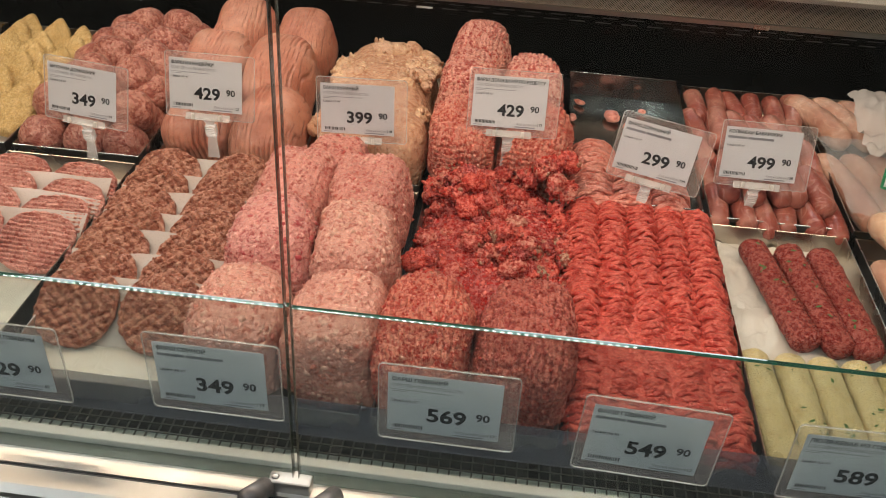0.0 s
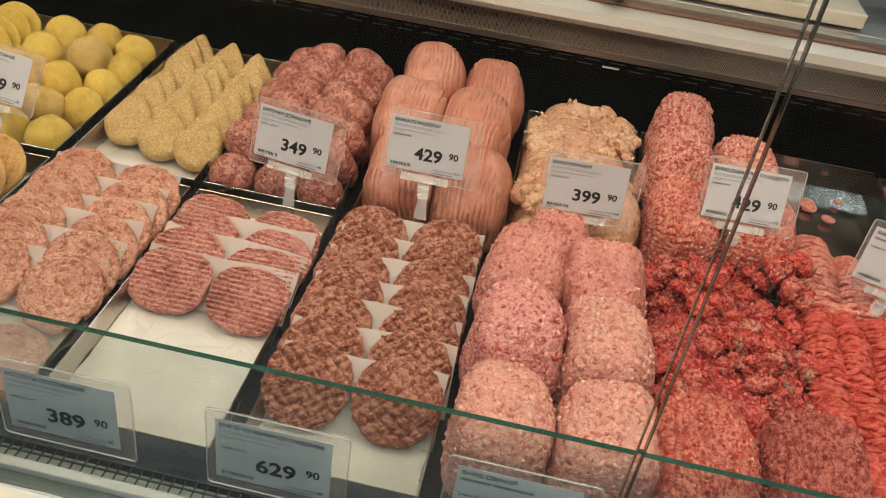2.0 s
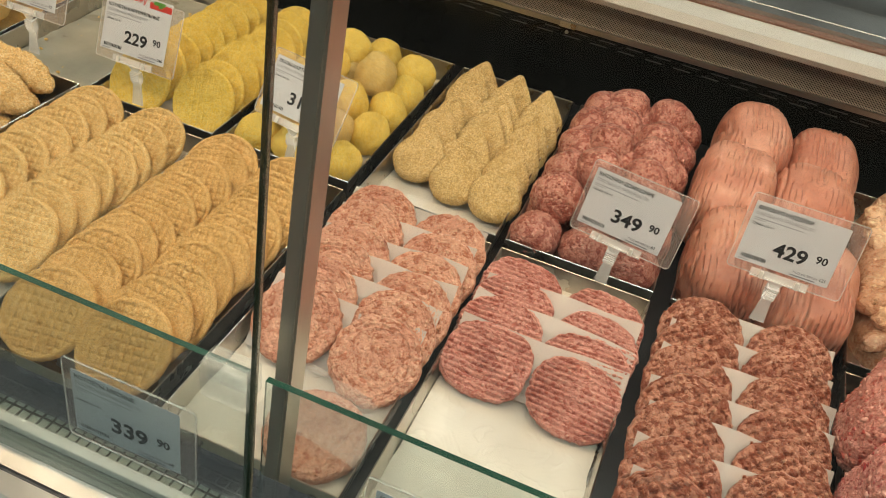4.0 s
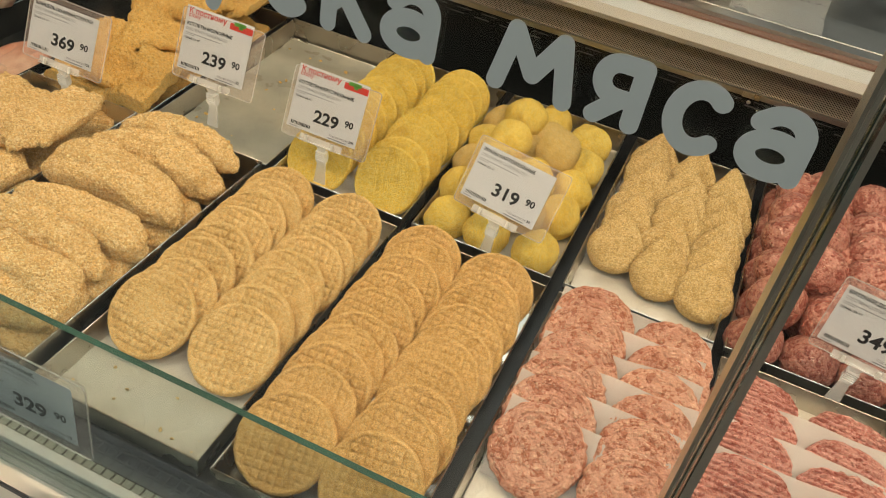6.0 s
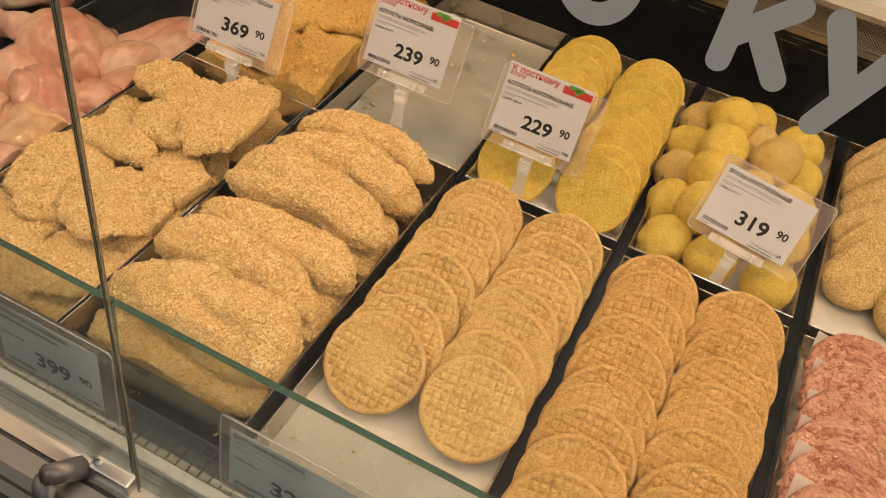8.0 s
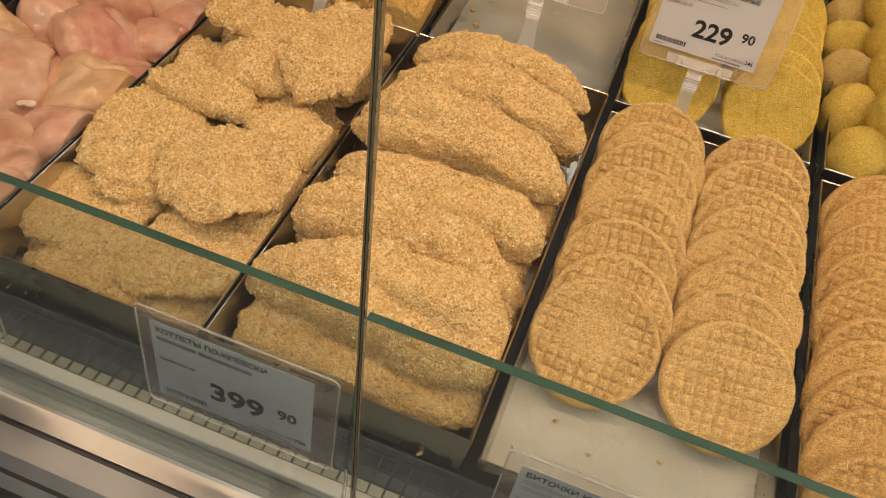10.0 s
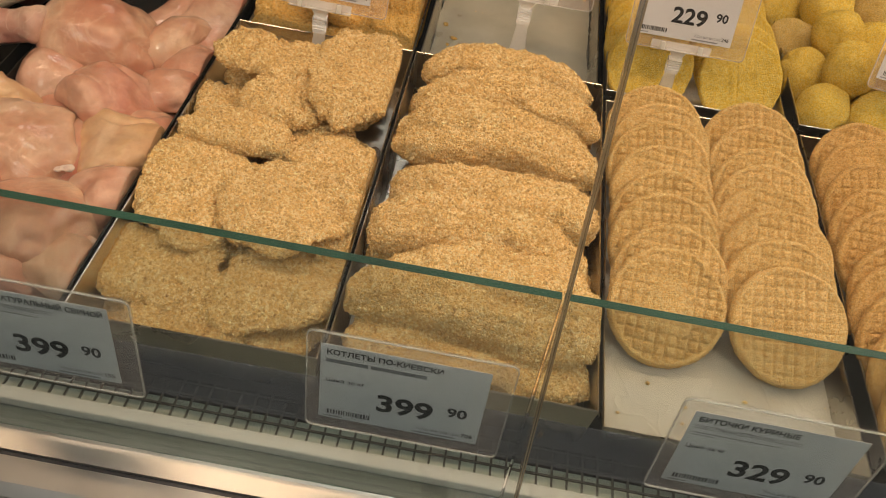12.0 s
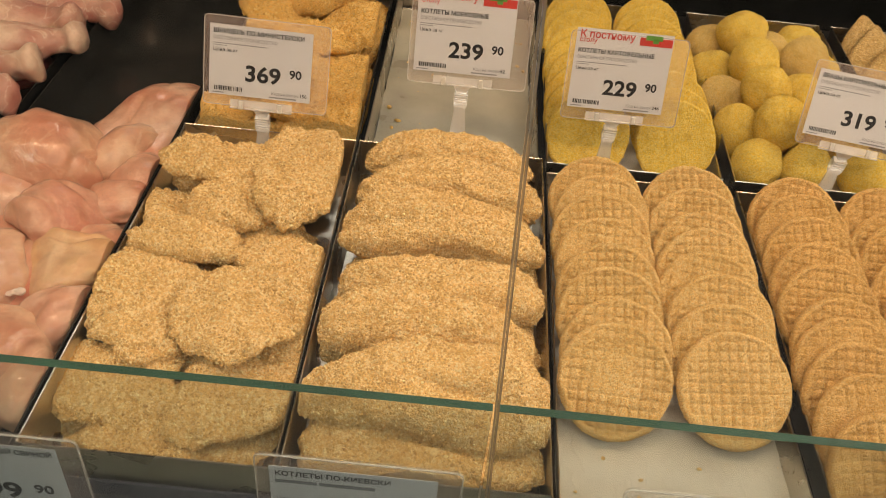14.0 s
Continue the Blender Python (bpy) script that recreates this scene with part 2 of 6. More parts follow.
def mince(name, lean, mid, fat, amount=0.4, scale=230.0, rough=0.36, dark=None, scraps=None, ribs=0.0):
    """Ground meat: small lean and fat grains side by side, moist. scraps: tones that vary from clump to clump."""
    m, n, l, b = material(name)
    v = coords(n, l)
    warp = tex(n, "ShaderNodeTexNoise", 90.0, 2.0)
    l.new(v, warp.inputs["Vector"])
    ws = n.new("ShaderNodeVectorMath")
    ws.operation = "SCALE"
    ws.inputs["Scale"].default_value = 0.005
    l.new(warp.outputs["Color"], ws.inputs[0])
    va = n.new("ShaderNodeVectorMath")
    l.new(v, va.inputs[0]), l.new(ws.outputs[0], va.inputs[1])
    cell, patch, fine, tiny = tex(n, "ShaderNodeTexVoronoi", scale), tex(n, "ShaderNodeTexNoise", 16.0, 3.0), tex(n, "ShaderNodeTexNoise", scale * 2.2, 3.0), tex(n, "ShaderNodeTexVoronoi", scale * 1.9)
    l.new(va.outputs[0], cell.inputs["Vector"]), l.new(va.outputs[0], tiny.inputs["Vector"])
    for t in (patch, fine):
        l.new(v, t.inputs["Vector"])
    sep, sept = n.new("ShaderNodeSeparateColor"), n.new("ShaderNodeSeparateColor")
    l.new(cell.outputs["Color"], sep.inputs[0]), l.new(tiny.outputs["Color"], sept.inputs[0])
    pale = times(fat, 1.12)
    grain = ramp(n, l, sep.outputs[0], [(0.0, times(lean, 0.8)), (0.25, lean), (max(0.3, 0.95 - amount), mid), (1.04 - amount, fat), (0.98, pale)])
    small = ramp(n, l, sept.outputs[1], [(0.0, lean), (0.5, mid), (max(0.55, 1.0 - amount * 0.7), fat), (0.98, pale)])
    col = mix(n, l, "MIX", 0.25, grain, small)
    blot = ramp(n, l, patch.outputs["Fac"], [(0.3, dark or (0.86, 0.74, 0.72)), (0.5, (1, 1, 1)), (0.75, (1.08, 1.05, 1.03))])
    col = mix(n, l, "MULTIPLY", 1.0, col, blot)
    if scraps:
        geo = n.new("ShaderNodeNewGeometry")
        col = mix(n, l, "MULTIPLY", 1.0, col, ramp(n, l, geo.outputs["Random Per Island"], scraps))
    l.new(mix(n, l, "MULTIPLY", 1.0, col, crevice_shade(n, l, cell, 0.85, (1, 0.82, 0.82))), b.inputs["Base Color"])
    b.inputs["Roughness"].default_value = rough
    b.inputs["Specular IOR Level"].default_value = 0.4
    inv = n.new("ShaderNodeMath")
    inv.operation = "SUBTRACT"
    inv.inputs[0].default_value = 1.0
    l.new(cell.outputs["Distance"], inv.inputs[1])
    layers = [(inv.outputs[0], 0.8, 0.0026), (fine.outputs["Fac"], 0.5, 0.0010)]
    if ribs:
        wave = tex(n, "ShaderNodeTexWave", 3.14159 * 2 / ribs / 20.0, 1.0, Distortion=0.6)
        wave.bands_direction = "Y"
        raw = n.new("ShaderNodeTexCoord")
        l.new(raw.outputs["Object"], wave.inputs["Vector"])
        layers = [(wave.outputs["Fac"], 0.7, 0.0010), (inv.outputs[0], 0.6, 0.0020), (fine.outputs["Fac"], 0.5, 0.001)]
    bump(n, l, b, *layers)
    stops = [(0.0, lean), (max(0.1, 0.9 - amount * 1.3), mid), (max(0.2, 1.02 - amount * 1.3), fat), (1.0, pale)]
    GRAIN[name] = loose(name + "_grain", stops, rough)
    return m


def flesh(name, deep, mid, pale, streak=0.35, rough=0.3, coat=0.5, wet=0.04, cuts=0.0):
    """Wet raw poultry or sausage skin: soft mottling, thin white membranes, small sharp highlights."""
    m, n, l, b = material(name)
    v = coords(n, l)
    a, s, f, q = tex(n, "ShaderNodeTexNoise", 13.0, 4.0, Distortion=0.6), tex(n, "ShaderNodeTexNoise", 20.0, 4.0, Distortion=1.2), tex(n, "ShaderNodeTexNoise", 260.0, 2.0), tex(n, "ShaderNodeTexNoise", 75.0, 3.0)
    for t in (a, s, f, q):
        l.new(v, t.inputs["Vector"])
    base = ramp(n, l, a.outputs["Fac"], [(0.3, deep), (0.5, mid), (0.68, pale)])
    base = mix(n, l, "MULTIPLY", 1.0, base, ramp(n, l, q.outputs["Fac"], [(0.3, (0.88, 0.80, 0.78)), (0.7, (1.08, 1.08, 1.08))]))
    membrane = ramp(n, l, s.outputs["Fac"], [(0.485, (0, 0, 0)), (0.50, (streak, streak, streak)), (0.515, (0, 0, 0))])
    col = mix(n, l, "MIX", membrane, base, tuple(min(0.9, c * 1.2 + 0.08) for c in pale))
    if cuts:
        wave, mask = tex(n, "ShaderNodeTexWave", 3.14159 * 2 / cuts / 20.0, 2.0, Distortion=1.6), tex(n, "ShaderNodeTexNoise", 42.0, 2.0)
        wave.inputs["Detail Scale"].default_value = 1.2
        raw = n.new("ShaderNodeTexCoord")
        l.new(raw.outputs["Object"], wave.inputs["Vector"]), l.new(raw.outputs["Object"], mask.inputs["Vector"])
        line = ramp(n, l, wave.outputs["Fac"], [(0.02, (1, 1, 1)), (0.12, (0, 0, 0))])
        open_cut = mix(n, l, "MULTIPLY", 1.0, line, ramp(n, l, mask.outputs["Fac"], [(0.48, (0, 0, 0)), (0.56, (1, 1, 1))]))
        # slits coloured darker as well: their shade goes into the colour
        col = mix(n, l, "MIX", open_cut, col, times(deep, 0.82))
        down = n.new("ShaderNodeInvert")
        l.new(open_cut, down.inputs["Color"])
    l.new(col, b.inputs["Base Color"])
    b.inputs["Roughness"].default_value = rough
    b.inputs["Specular IOR Level"].default_value = 0.35
    b.inputs["Subsurface Weight"].default_value = 0.15
    b.inputs["Subsurface Radius"].default_value = (0.008, 0.003, 0.002)
    b.inputs["Subsurface Scale"].default_value = 0.6
    b.inputs["Coat Weight"].default_value = coat
    b.inputs["Coat Roughness"].default_value = wet
    layers = [(s.outputs["Fac"], 0.35, 0.004), (q.outputs["Fac"], 0.6, 0.0034), (f.outputs["Fac"], 0.3, 0.0007)]
    if cuts:
        layers = [(q.outputs["Fac"], 0.4, 0.0022), (f.outputs["Fac"], 0.6, 0.0010), (down.outputs[0], 0.8, 0.0022)]
    bump(n, l, b, *layers)
    l.new(b.inputs["Normal"].links[0].from_socket, b.inputs["Coat Normal"])
    return m


def clear(name, colour=(0.97, 0.99, 0.98), rough=0.0, ior=1.45):
    m, n, l, b = material(name)
    b.inputs["Base Color"].default_value = (*colour, 1)
    b.inputs["Transmission Weight"].default_value = 1.0
    b.inputs["Roughness"].default_value = rough
    b.inputs["IOR"].default_value = ior
    return m


def sheet(name, colour, through_light=0.35, rough=0.5):
    """Thin paper that lets some light through."""
    m, n, l, b = material(name)
    v = coords(n, l)
    t, f = tex(n, "ShaderNodeTexNoise", 30.0, 4.0), tex(n, "ShaderNodeTexNoise", 7.0, 3.0)
    l.new(v, t.inputs["Vector"]), l.new(v, f.inputs["Vector"])
    l.new(ramp(n, l, f.outputs["Fac"], [(0.35, tuple(c * 0.86 for c in colour)), (0.65, colour)]), b.inputs["Base Color"])
    b.inputs["Roughness"].default_value = rough
    tr = n.new("ShaderNodeBsdfTransparent")
    mx = n.new("ShaderNodeMixShader")
    mx.inputs[0].default_value = through_light
    l.new(b.outputs[0], mx.inputs[1]), l.new(tr.outputs[0], mx.inputs[2])
    l.new(mx.outputs[0], n["Material Output"].inputs["Surface"])
    bump(n, l, b, (t.outputs["Fac"], 0.4, 0.002))
    return m


STEEL = plain("brushed_steel", (0.62, 0.61, 0.59), 0.26, 1.0, 0.1, 14.0, 0.0002, 220.0)
STEEL_DULL = plain("dull_steel", (0.50, 0.49, 0.47), 0.38, 1.0, 0.15, 11.0, 0.0003)
ALU = plain("rail_aluminium", (0.55, 0.55, 0.54), 0.36, 0.9, 0.06)
WHITE_METAL = plain("white_enamel", (0.60, 0.58, 0.54), 0.35, 0.0, 0.05)
BROWN_STRIP = plain("brown_groove", (0.22, 0.12, 0.09), 0.4)
BLACK_GLOSS = plain("black_panel", (0.008, 0.0088, 0.0088), 0.12, 0.0, 0.2, 6.0, 0.0)
BLACK_GLOSS.node_tree.nodes["Principled BSDF"].inputs["Specular IOR Level"].default_value = 0.28
TRAY_STEEL = plain("tray_steel", (0.60, 0.56, 0.50), 0.27, 1.0, 0.10, 14.0, 0.0002, 220.0)
DECK = plain("dark_deck", (0.012, 0.012, 0.013), 0.4, 0.0, 0.3)
WIRE = plain("black_wire", (0.02, 0.024, 0.022), 0.35)
DRAIN = plain("drain_pan", (0.48, 0.54, 0.49), 0.4, 0.2, 0.2)
GREYPLAST = plain("grey_plastic", (0.20, 0.21, 0.21), 0.38)
LINER = plain("paper_liner", (0.66, 0.61, 0.53), 0.24, 0.0, 0.14, 12.0, 0.0, 70.0)
_n, _l = LINER.node_tree.nodes, LINER.node_tree.links
_c, _f = tex(_n, "ShaderNodeTexNoise", 19.0, 3.0, Distortion=0.9), tex(_n, "ShaderNodeTexNoise", 90.0, 3.0)
_v = coords(_n, _l)
_l.new(_v, _c.inputs["Vector"]), _l.new(_v, _f.inputs["Vector"])
_fold = ramp(_n, _l, _c.outputs["Fac"], [(0.40, (0, 0, 0)), (0.47, (0.4, 0.4, 0.4)), (0.50, (1, 1, 1)), (0.53, (0.4, 0.4, 0.4)), (0.60, (0.1, 0.1, 0.1))])
bump(_n, _l, _n["Principled BSDF"], (_fold, 0.22, 0.0030), (_f.outputs["Fac"], 0.3, 0.0010))
PARCHMENT = sheet("parchment", (0.74, 0.66, 0.60), 0.36)
FILM = sheet("thin_film", (0.85, 0.84, 0.82), 0.74, 0.2)
GLASS = clear("glass", (0.96, 0.985, 0.97))
GLASS_LOW = clear("low_glass", (0.72, 0.78, 0.765))
GLASS_EDGE = plain("green_glass_edge", (0.012, 0.06, 0.042), 0.04, 0.0, 0.25, 12.0, 0.0)
_b = GLASS_EDGE.node_tree.nodes["Principled BSDF"]
for _k in list(_b.inputs["Roughness"].links):
    GLASS_EDGE.node_tree.links.remove(_k)
_b.inputs["Roughness"].default_value, _b.inputs["Specular IOR Level"].default_value = 0.02, 0.9
# clear plastic; the pink cast of the meat behind is put into its colour
ACRYL = sheet("pinkish_acrylic", (0.78, 0.62, 0.57), 0.87, 0.1)
CLIP = sheet("clip_acrylic", (0.82, 0.80, 0.77), 0.55, 0.1)
CARD = plain("white_card", (0.80, 0.80, 0.82), 0.45, 0.0, 0.02)
INK = plain("black_ink", (0.015, 0.015, 0.018), 0.5)
GREYINK = plain("grey_ink", (0.22, 0.22, 0.24), 0.5)
RED_INK = plain("red_ink", (0.55, 0.04, 0.03), 0.5)
GREEN_INK = plain("green_ink", (0.10, 0.30, 0.05), 0.5)
LETTER = plain("grey_vinyl", (0.88, 0.89, 0.86), 0.55, 0.0, 0.04)
WALLPAINT = plain("shop_wall", (0.22, 0.21, 0.20), 0.6)
FLOORM = plain("floor_tile", (0.25, 0.24, 0.23), 0.3)
CEIL = plain("ceiling_grey", (0.3, 0.3, 0.3), 0.7)
LAMP_WHITE, _n, _l, _b = material("lamp_diffuser")
_b.inputs["Emission Color"].default_value = (1, 0.95, 0.88, 1)
_b.inputs["Emission Strength"].default_value = 6.0

CRUMB_PALE = crumbs("pale_breadcrumb", (0.50, 0.29, 0.105), (0.755, 0.495, 0.205), (0.93, 0.74, 0.42), 330.0)
CRUMB_GOLD = crumbs("golden_breadcrumb", (0.52, 0.29, 0.095), (0.77, 0.49, 0.185), (0.92, 0.70, 0.35), 480.0)
CRUMB_ORANGE = crumbs("orange_breadcrumb", (0.48, 0.25, 0.07), (0.70, 0.42, 0.145), (0.88, 0.61, 0.28), 480.0)
CRUMB_YELLOW = crumbs("yellow_breadcrumb", (0.60, 0.37, 0.036), (0.82, 0.555, 0.080), (0.93, 0.74, 0.25), 480.0)
CRUMB_OLIVE = crumbs("olive_breadcrumb", (0.38, 0.22, 0.075), (0.60, 0.40, 0.155), (0.84, 0.65, 0.34))
CRUMB_AMBER = crumbs("amber_breadcrumb", (0.52, 0.26, 0.05), (0.80, 0.49, 0.14), (0.90, 0.66, 0.29))
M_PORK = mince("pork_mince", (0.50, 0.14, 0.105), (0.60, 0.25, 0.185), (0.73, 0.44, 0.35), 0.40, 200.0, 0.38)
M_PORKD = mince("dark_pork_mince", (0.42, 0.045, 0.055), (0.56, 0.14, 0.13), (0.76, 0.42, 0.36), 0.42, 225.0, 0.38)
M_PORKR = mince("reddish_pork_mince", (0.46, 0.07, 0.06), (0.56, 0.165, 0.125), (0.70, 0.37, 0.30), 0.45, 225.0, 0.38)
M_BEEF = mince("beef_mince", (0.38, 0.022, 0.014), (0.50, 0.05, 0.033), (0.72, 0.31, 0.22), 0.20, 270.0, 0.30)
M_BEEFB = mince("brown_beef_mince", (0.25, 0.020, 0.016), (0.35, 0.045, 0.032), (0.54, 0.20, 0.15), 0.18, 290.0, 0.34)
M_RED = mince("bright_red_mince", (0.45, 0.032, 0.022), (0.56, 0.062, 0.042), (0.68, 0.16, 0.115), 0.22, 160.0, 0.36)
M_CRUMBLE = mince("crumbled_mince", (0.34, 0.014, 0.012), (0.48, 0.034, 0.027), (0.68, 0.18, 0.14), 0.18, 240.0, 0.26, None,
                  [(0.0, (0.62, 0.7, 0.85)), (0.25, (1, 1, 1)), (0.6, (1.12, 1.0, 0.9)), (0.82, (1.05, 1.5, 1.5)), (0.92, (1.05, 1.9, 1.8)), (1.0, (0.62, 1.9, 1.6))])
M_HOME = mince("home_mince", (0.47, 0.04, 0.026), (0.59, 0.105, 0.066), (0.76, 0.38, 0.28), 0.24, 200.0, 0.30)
M_TURKEY = flesh("turkey_paste", (0.47, 0.18, 0.115), (0.55, 0.245, 0.165), (0.62, 0.33, 0.235), 0.0, 0.42, 0.2, 0.2, 0.0072)
M_CHICK = mince("chicken_mince", (0.52, 0.29, 0.165), (0.60, 0.39, 0.235), (0.70, 0.53, 0.35), 0.40, 110.0, 0.22, (0.94, 0.84, 0.78),
                [(0.0, (0.86, 0.74, 0.68)), (0.4, (1, 1, 1)), (1.0, (1.05, 1.08, 1.0))])
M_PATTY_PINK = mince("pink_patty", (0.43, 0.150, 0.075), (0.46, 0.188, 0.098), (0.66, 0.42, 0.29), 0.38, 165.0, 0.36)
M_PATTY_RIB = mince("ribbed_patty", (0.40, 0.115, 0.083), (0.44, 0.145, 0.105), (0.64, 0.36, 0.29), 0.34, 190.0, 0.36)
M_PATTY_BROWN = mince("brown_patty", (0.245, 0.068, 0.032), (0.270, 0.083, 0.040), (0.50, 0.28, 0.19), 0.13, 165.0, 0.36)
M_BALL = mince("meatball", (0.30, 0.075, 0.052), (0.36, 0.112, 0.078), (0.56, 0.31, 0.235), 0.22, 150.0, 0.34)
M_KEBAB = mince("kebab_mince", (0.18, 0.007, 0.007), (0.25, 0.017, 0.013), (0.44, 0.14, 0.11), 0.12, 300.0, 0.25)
M_LULYA = crumbs("pale_kebab", (0.50, 0.41, 0.19), (0.60, 0.50, 0.25), (0.68, 0.59, 0.35), 260.0, 0.3)
F_CHICK = flesh("raw_chicken", (0.57, 0.25, 0.165), (0.64, 0.365, 0.245), (0.72, 0.50, 0.35), 0.24, 0.36, 1.0, 0.045)
F_DRUM = flesh("chicken_leg", (0.46, 0.19, 0.155), (0.60, 0.39, 0.30), (0.72, 0.57, 0.43), 0.35, 0.5, 0.2, 0.1)
F_SAUS = flesh("raw_sausage", (0.26, 0.055, 0.04), (0.34, 0.10, 0.072), (0.50, 0.24, 0.18), 0.5, 0.3, 0.4, 0.10)
F_SAUSP = flesh("pale_sausage", (0.44, 0.20, 0.135), (0.54, 0.31, 0.22), (0.62, 0.42, 0.32), 0.4, 0.4, 0.15, 0.12)
HERB = plain("green_herb", (0.05, 0.14, 0.02), 0.5)

# ---- the shop round the case ----
X0, X1 = -1.75, 2.75          # the case's ends
DECK_Z = 0.862


def slab(name, x0, x1, y0, y1, z0, z1, mat, label, category, bevel=0.0, kind="structure"):
    return thing(name, box_mesh(name, x0, x1, y0, y1, z0, z1, mat, bevel), label, category, kind=kind)


slab("floor", -4, 5, -4, 4, -0.1, 0, FLOORM, "pale grey tiled shop floor", "floor")
slab("ceiling", -4, 5, -4, 4, 3.2, 3.3, CEIL, "white shop ceiling", "ceiling")
slab("wall_north", -4, 5, 4, 4.15, 0, 3.2, WALLPAINT, "plain grey shop wall", "wall")
slab("wall_south", -4, 5, -4.15, -4, 0, 3.2, WALLPAINT, "plain grey shop wall", "wall")
slab("wall_west", -4.15, -4, -4, 4, 0, 3.2, WALLPAINT, "plain grey shop wall", "wall")
slab("wall_east", 5, 5.15, -4, 4, 0, 3.2, WALLPAINT, "plain grey shop wall", "wall")

# ---- the refrigerated case ----
case = thing("display_case", None, "refrigerated meat counter with dark deck and glass front", "display case")
part("deck", box_mesh("deck", X0, X1, -0.432, 0.49, 0.80, DECK_Z, DECK), case, "dark deck plate")
part("plinth", box_mesh("plinth", X0, X1, -0.54, 0.60, 0.0, 0.79, GREYPLAST), case)
part("back_panel", box_mesh("back_panel", X0, X1, 0.495, 0.515, 0.79, 1.0, BLACK_GLOSS), case, "glossy black back panel")
part("drain_pan", box_mesh("drain_pan", X0, X1, -0.486, -0.434, 0.80, 0.835, DRAIN), case)
part("seal_strip", box_mesh("seal_strip", X0, X1, -0.4810, -0.4700, 0.836, 0.872, WHITE_METAL, 0.0015), case, "white edge strip")
part("glass_channel", box_mesh("glass_channel", X0, X1, -0.500, -0.4815, 0.80, 0.864, plain("grey_green_rubber", (0.085, 0.105, 0.095), 0.4)), case)
rail_profile = [(-0.501, 0.80), (-0.501, 0.866), (-0.503, 0.8705), (-0.507, 0.8715), (-0.524, 0.8690), (-0.5245, 0.8660), (-0.5275, 0.8655), (-0.528, 0.8680), (-0.545, 0.8640), (-0.553, 0.8585), (-0.5545, 0.8530), (-0.562, 0.8480), (-0.572, 0.8300), (-0.574, 0.79), (-0.54, 0.79)]
part("front_rail", strip_mesh("front_rail", rail_profile, X0, X1, plain("rail_steel", (0.62, 0.60, 0.56), 0.33, 1.0, 0.08, 14.0, 0.0002, 220.0)), case, "brushed steel front rail")
part("rail_groove", box_mesh("rail_groove", X0, X1, -0.5277, -0.5243, 0.8661, 0.8668, INK), case)


def wire_mesh():
    bm = bmesh.new()
    z = 0.866
    for y in (-0.4685, -0.4585, -0.4475, -0.4375):
        add_box(bm, X0, X1, y - 0.0008, y + 0.0008, z - 0.0008, z + 0.0008)
    x = X0
    while x < X1:
        add_box(bm, x - 0.0008, x + 0.0008, -0.4695, -0.4335, z - 0.0024, z - 0.0009)
        x += 0.0115
    return bm_mesh("grille", bm, WIRE)


tagged(part("grille", wire_mesh(), case, "black wire air grille"), kind="stuff")
part("price_strip", box_mesh("price_strip", X0, X1, -0.4872, -0.4858, 0.926, 0.977, sheet("strip_plastic", (0.16, 0.16, 0.20), 0.55, 0.15), 0.0006), case, "clear acrylic price strip").visible_shadow = False

# back ledge: perforated air outlet, white nose, groove and worktop behind
LEDGE_MAT, _n, _l, _b = material("perforated_steel")
_v = coords(_n, _l, False)
_sx = _n.new("ShaderNodeSeparateXYZ")
_l.new(_v, _sx.inputs[0])


def _wave(src, freq, shift=None):
    mul = _n.new("ShaderNodeMath")
    mul.operation = "MULTIPLY"
    mul.inputs[1].default_value = freq * 2 * math.pi
    _l.new(src, mul.inputs[0])
    s = _n.new("ShaderNodeMath")
    s.operation = "SINE"
    _l.new(mul.outputs[0], s.inputs[0])
    return s.outputs[0]


_p = _n.new("ShaderNodeMath")
_p.operation = "MULTIPLY"
_l.new(_wave(_sx.outputs["X"], 215.0), _p.inputs[0]), _l.new(_wave(_sx.outputs["Z"], 215.0), _p.inputs[1])
_l.new(ramp(_n, _l, _p.outputs[0], [(0.18, (0.50, 0.46, 0.40)), (0.32, (0.03, 0.03, 0.03))]), _b.inputs["Base Color"])
_b.inputs["Roughness"].default_value = 0.4
_b.inputs["Metallic"].default_value = 0.5
part("air_outlet", strip_mesh("air_outlet", [(0.497, 1.001), (0.480, 1.052), (0.52, 1.052), (0.52, 1.001)], X0, X1, LEDGE_MAT), case, "perforated steel air outlet")
part("outlet_lip", box_mesh("outlet_lip", X0, X1, 0.492, 0.512, 0.992, 1.0005, STEEL_DULL), case)
part("ledge_nose", strip_mesh("ledge_nose", [(0.478, 1.0525), (0.462, 1.056), (0.456, 1.066), (0.462, 1.080), (0.490, 1.088), (0.52, 1.088), (0.52, 1.0525)], X0, X1, WHITE_METAL), case, "white rounded ledge edge")
part("ledge_groove", box_mesh("ledge_groove", X0, X1, 0.494, 0.512, 1.0885, 1.092, BROWN_STRIP), case)
part("ledge_top", strip_mesh("ledge_top", [(0.513, 1.0885), (0.513, 1.098), (0.535, 1.100), (0.537, 1.096), (0.540, 1.100), (0.60, 1.104), (0.62, 1.104), (0.62, 1.0885)], X0, X1, ALU), case, "ribbed aluminium sliding track")
part("worktop", box_mesh("worktop", X0, X1, 0.6205, 1.05, 1.04, 1.085, STEEL_DULL), case, "steel service worktop")

# ---- the glass front ----
def glass_y(z):
    return -0.507 + 0.06 * (z - 0.95)


# brown tone refracted in the pane edges, put into the colour of thin strips
SEAM = sheet("polished_glass_arris", (0.38, 0.31, 0.22), 0.52, 0.1)


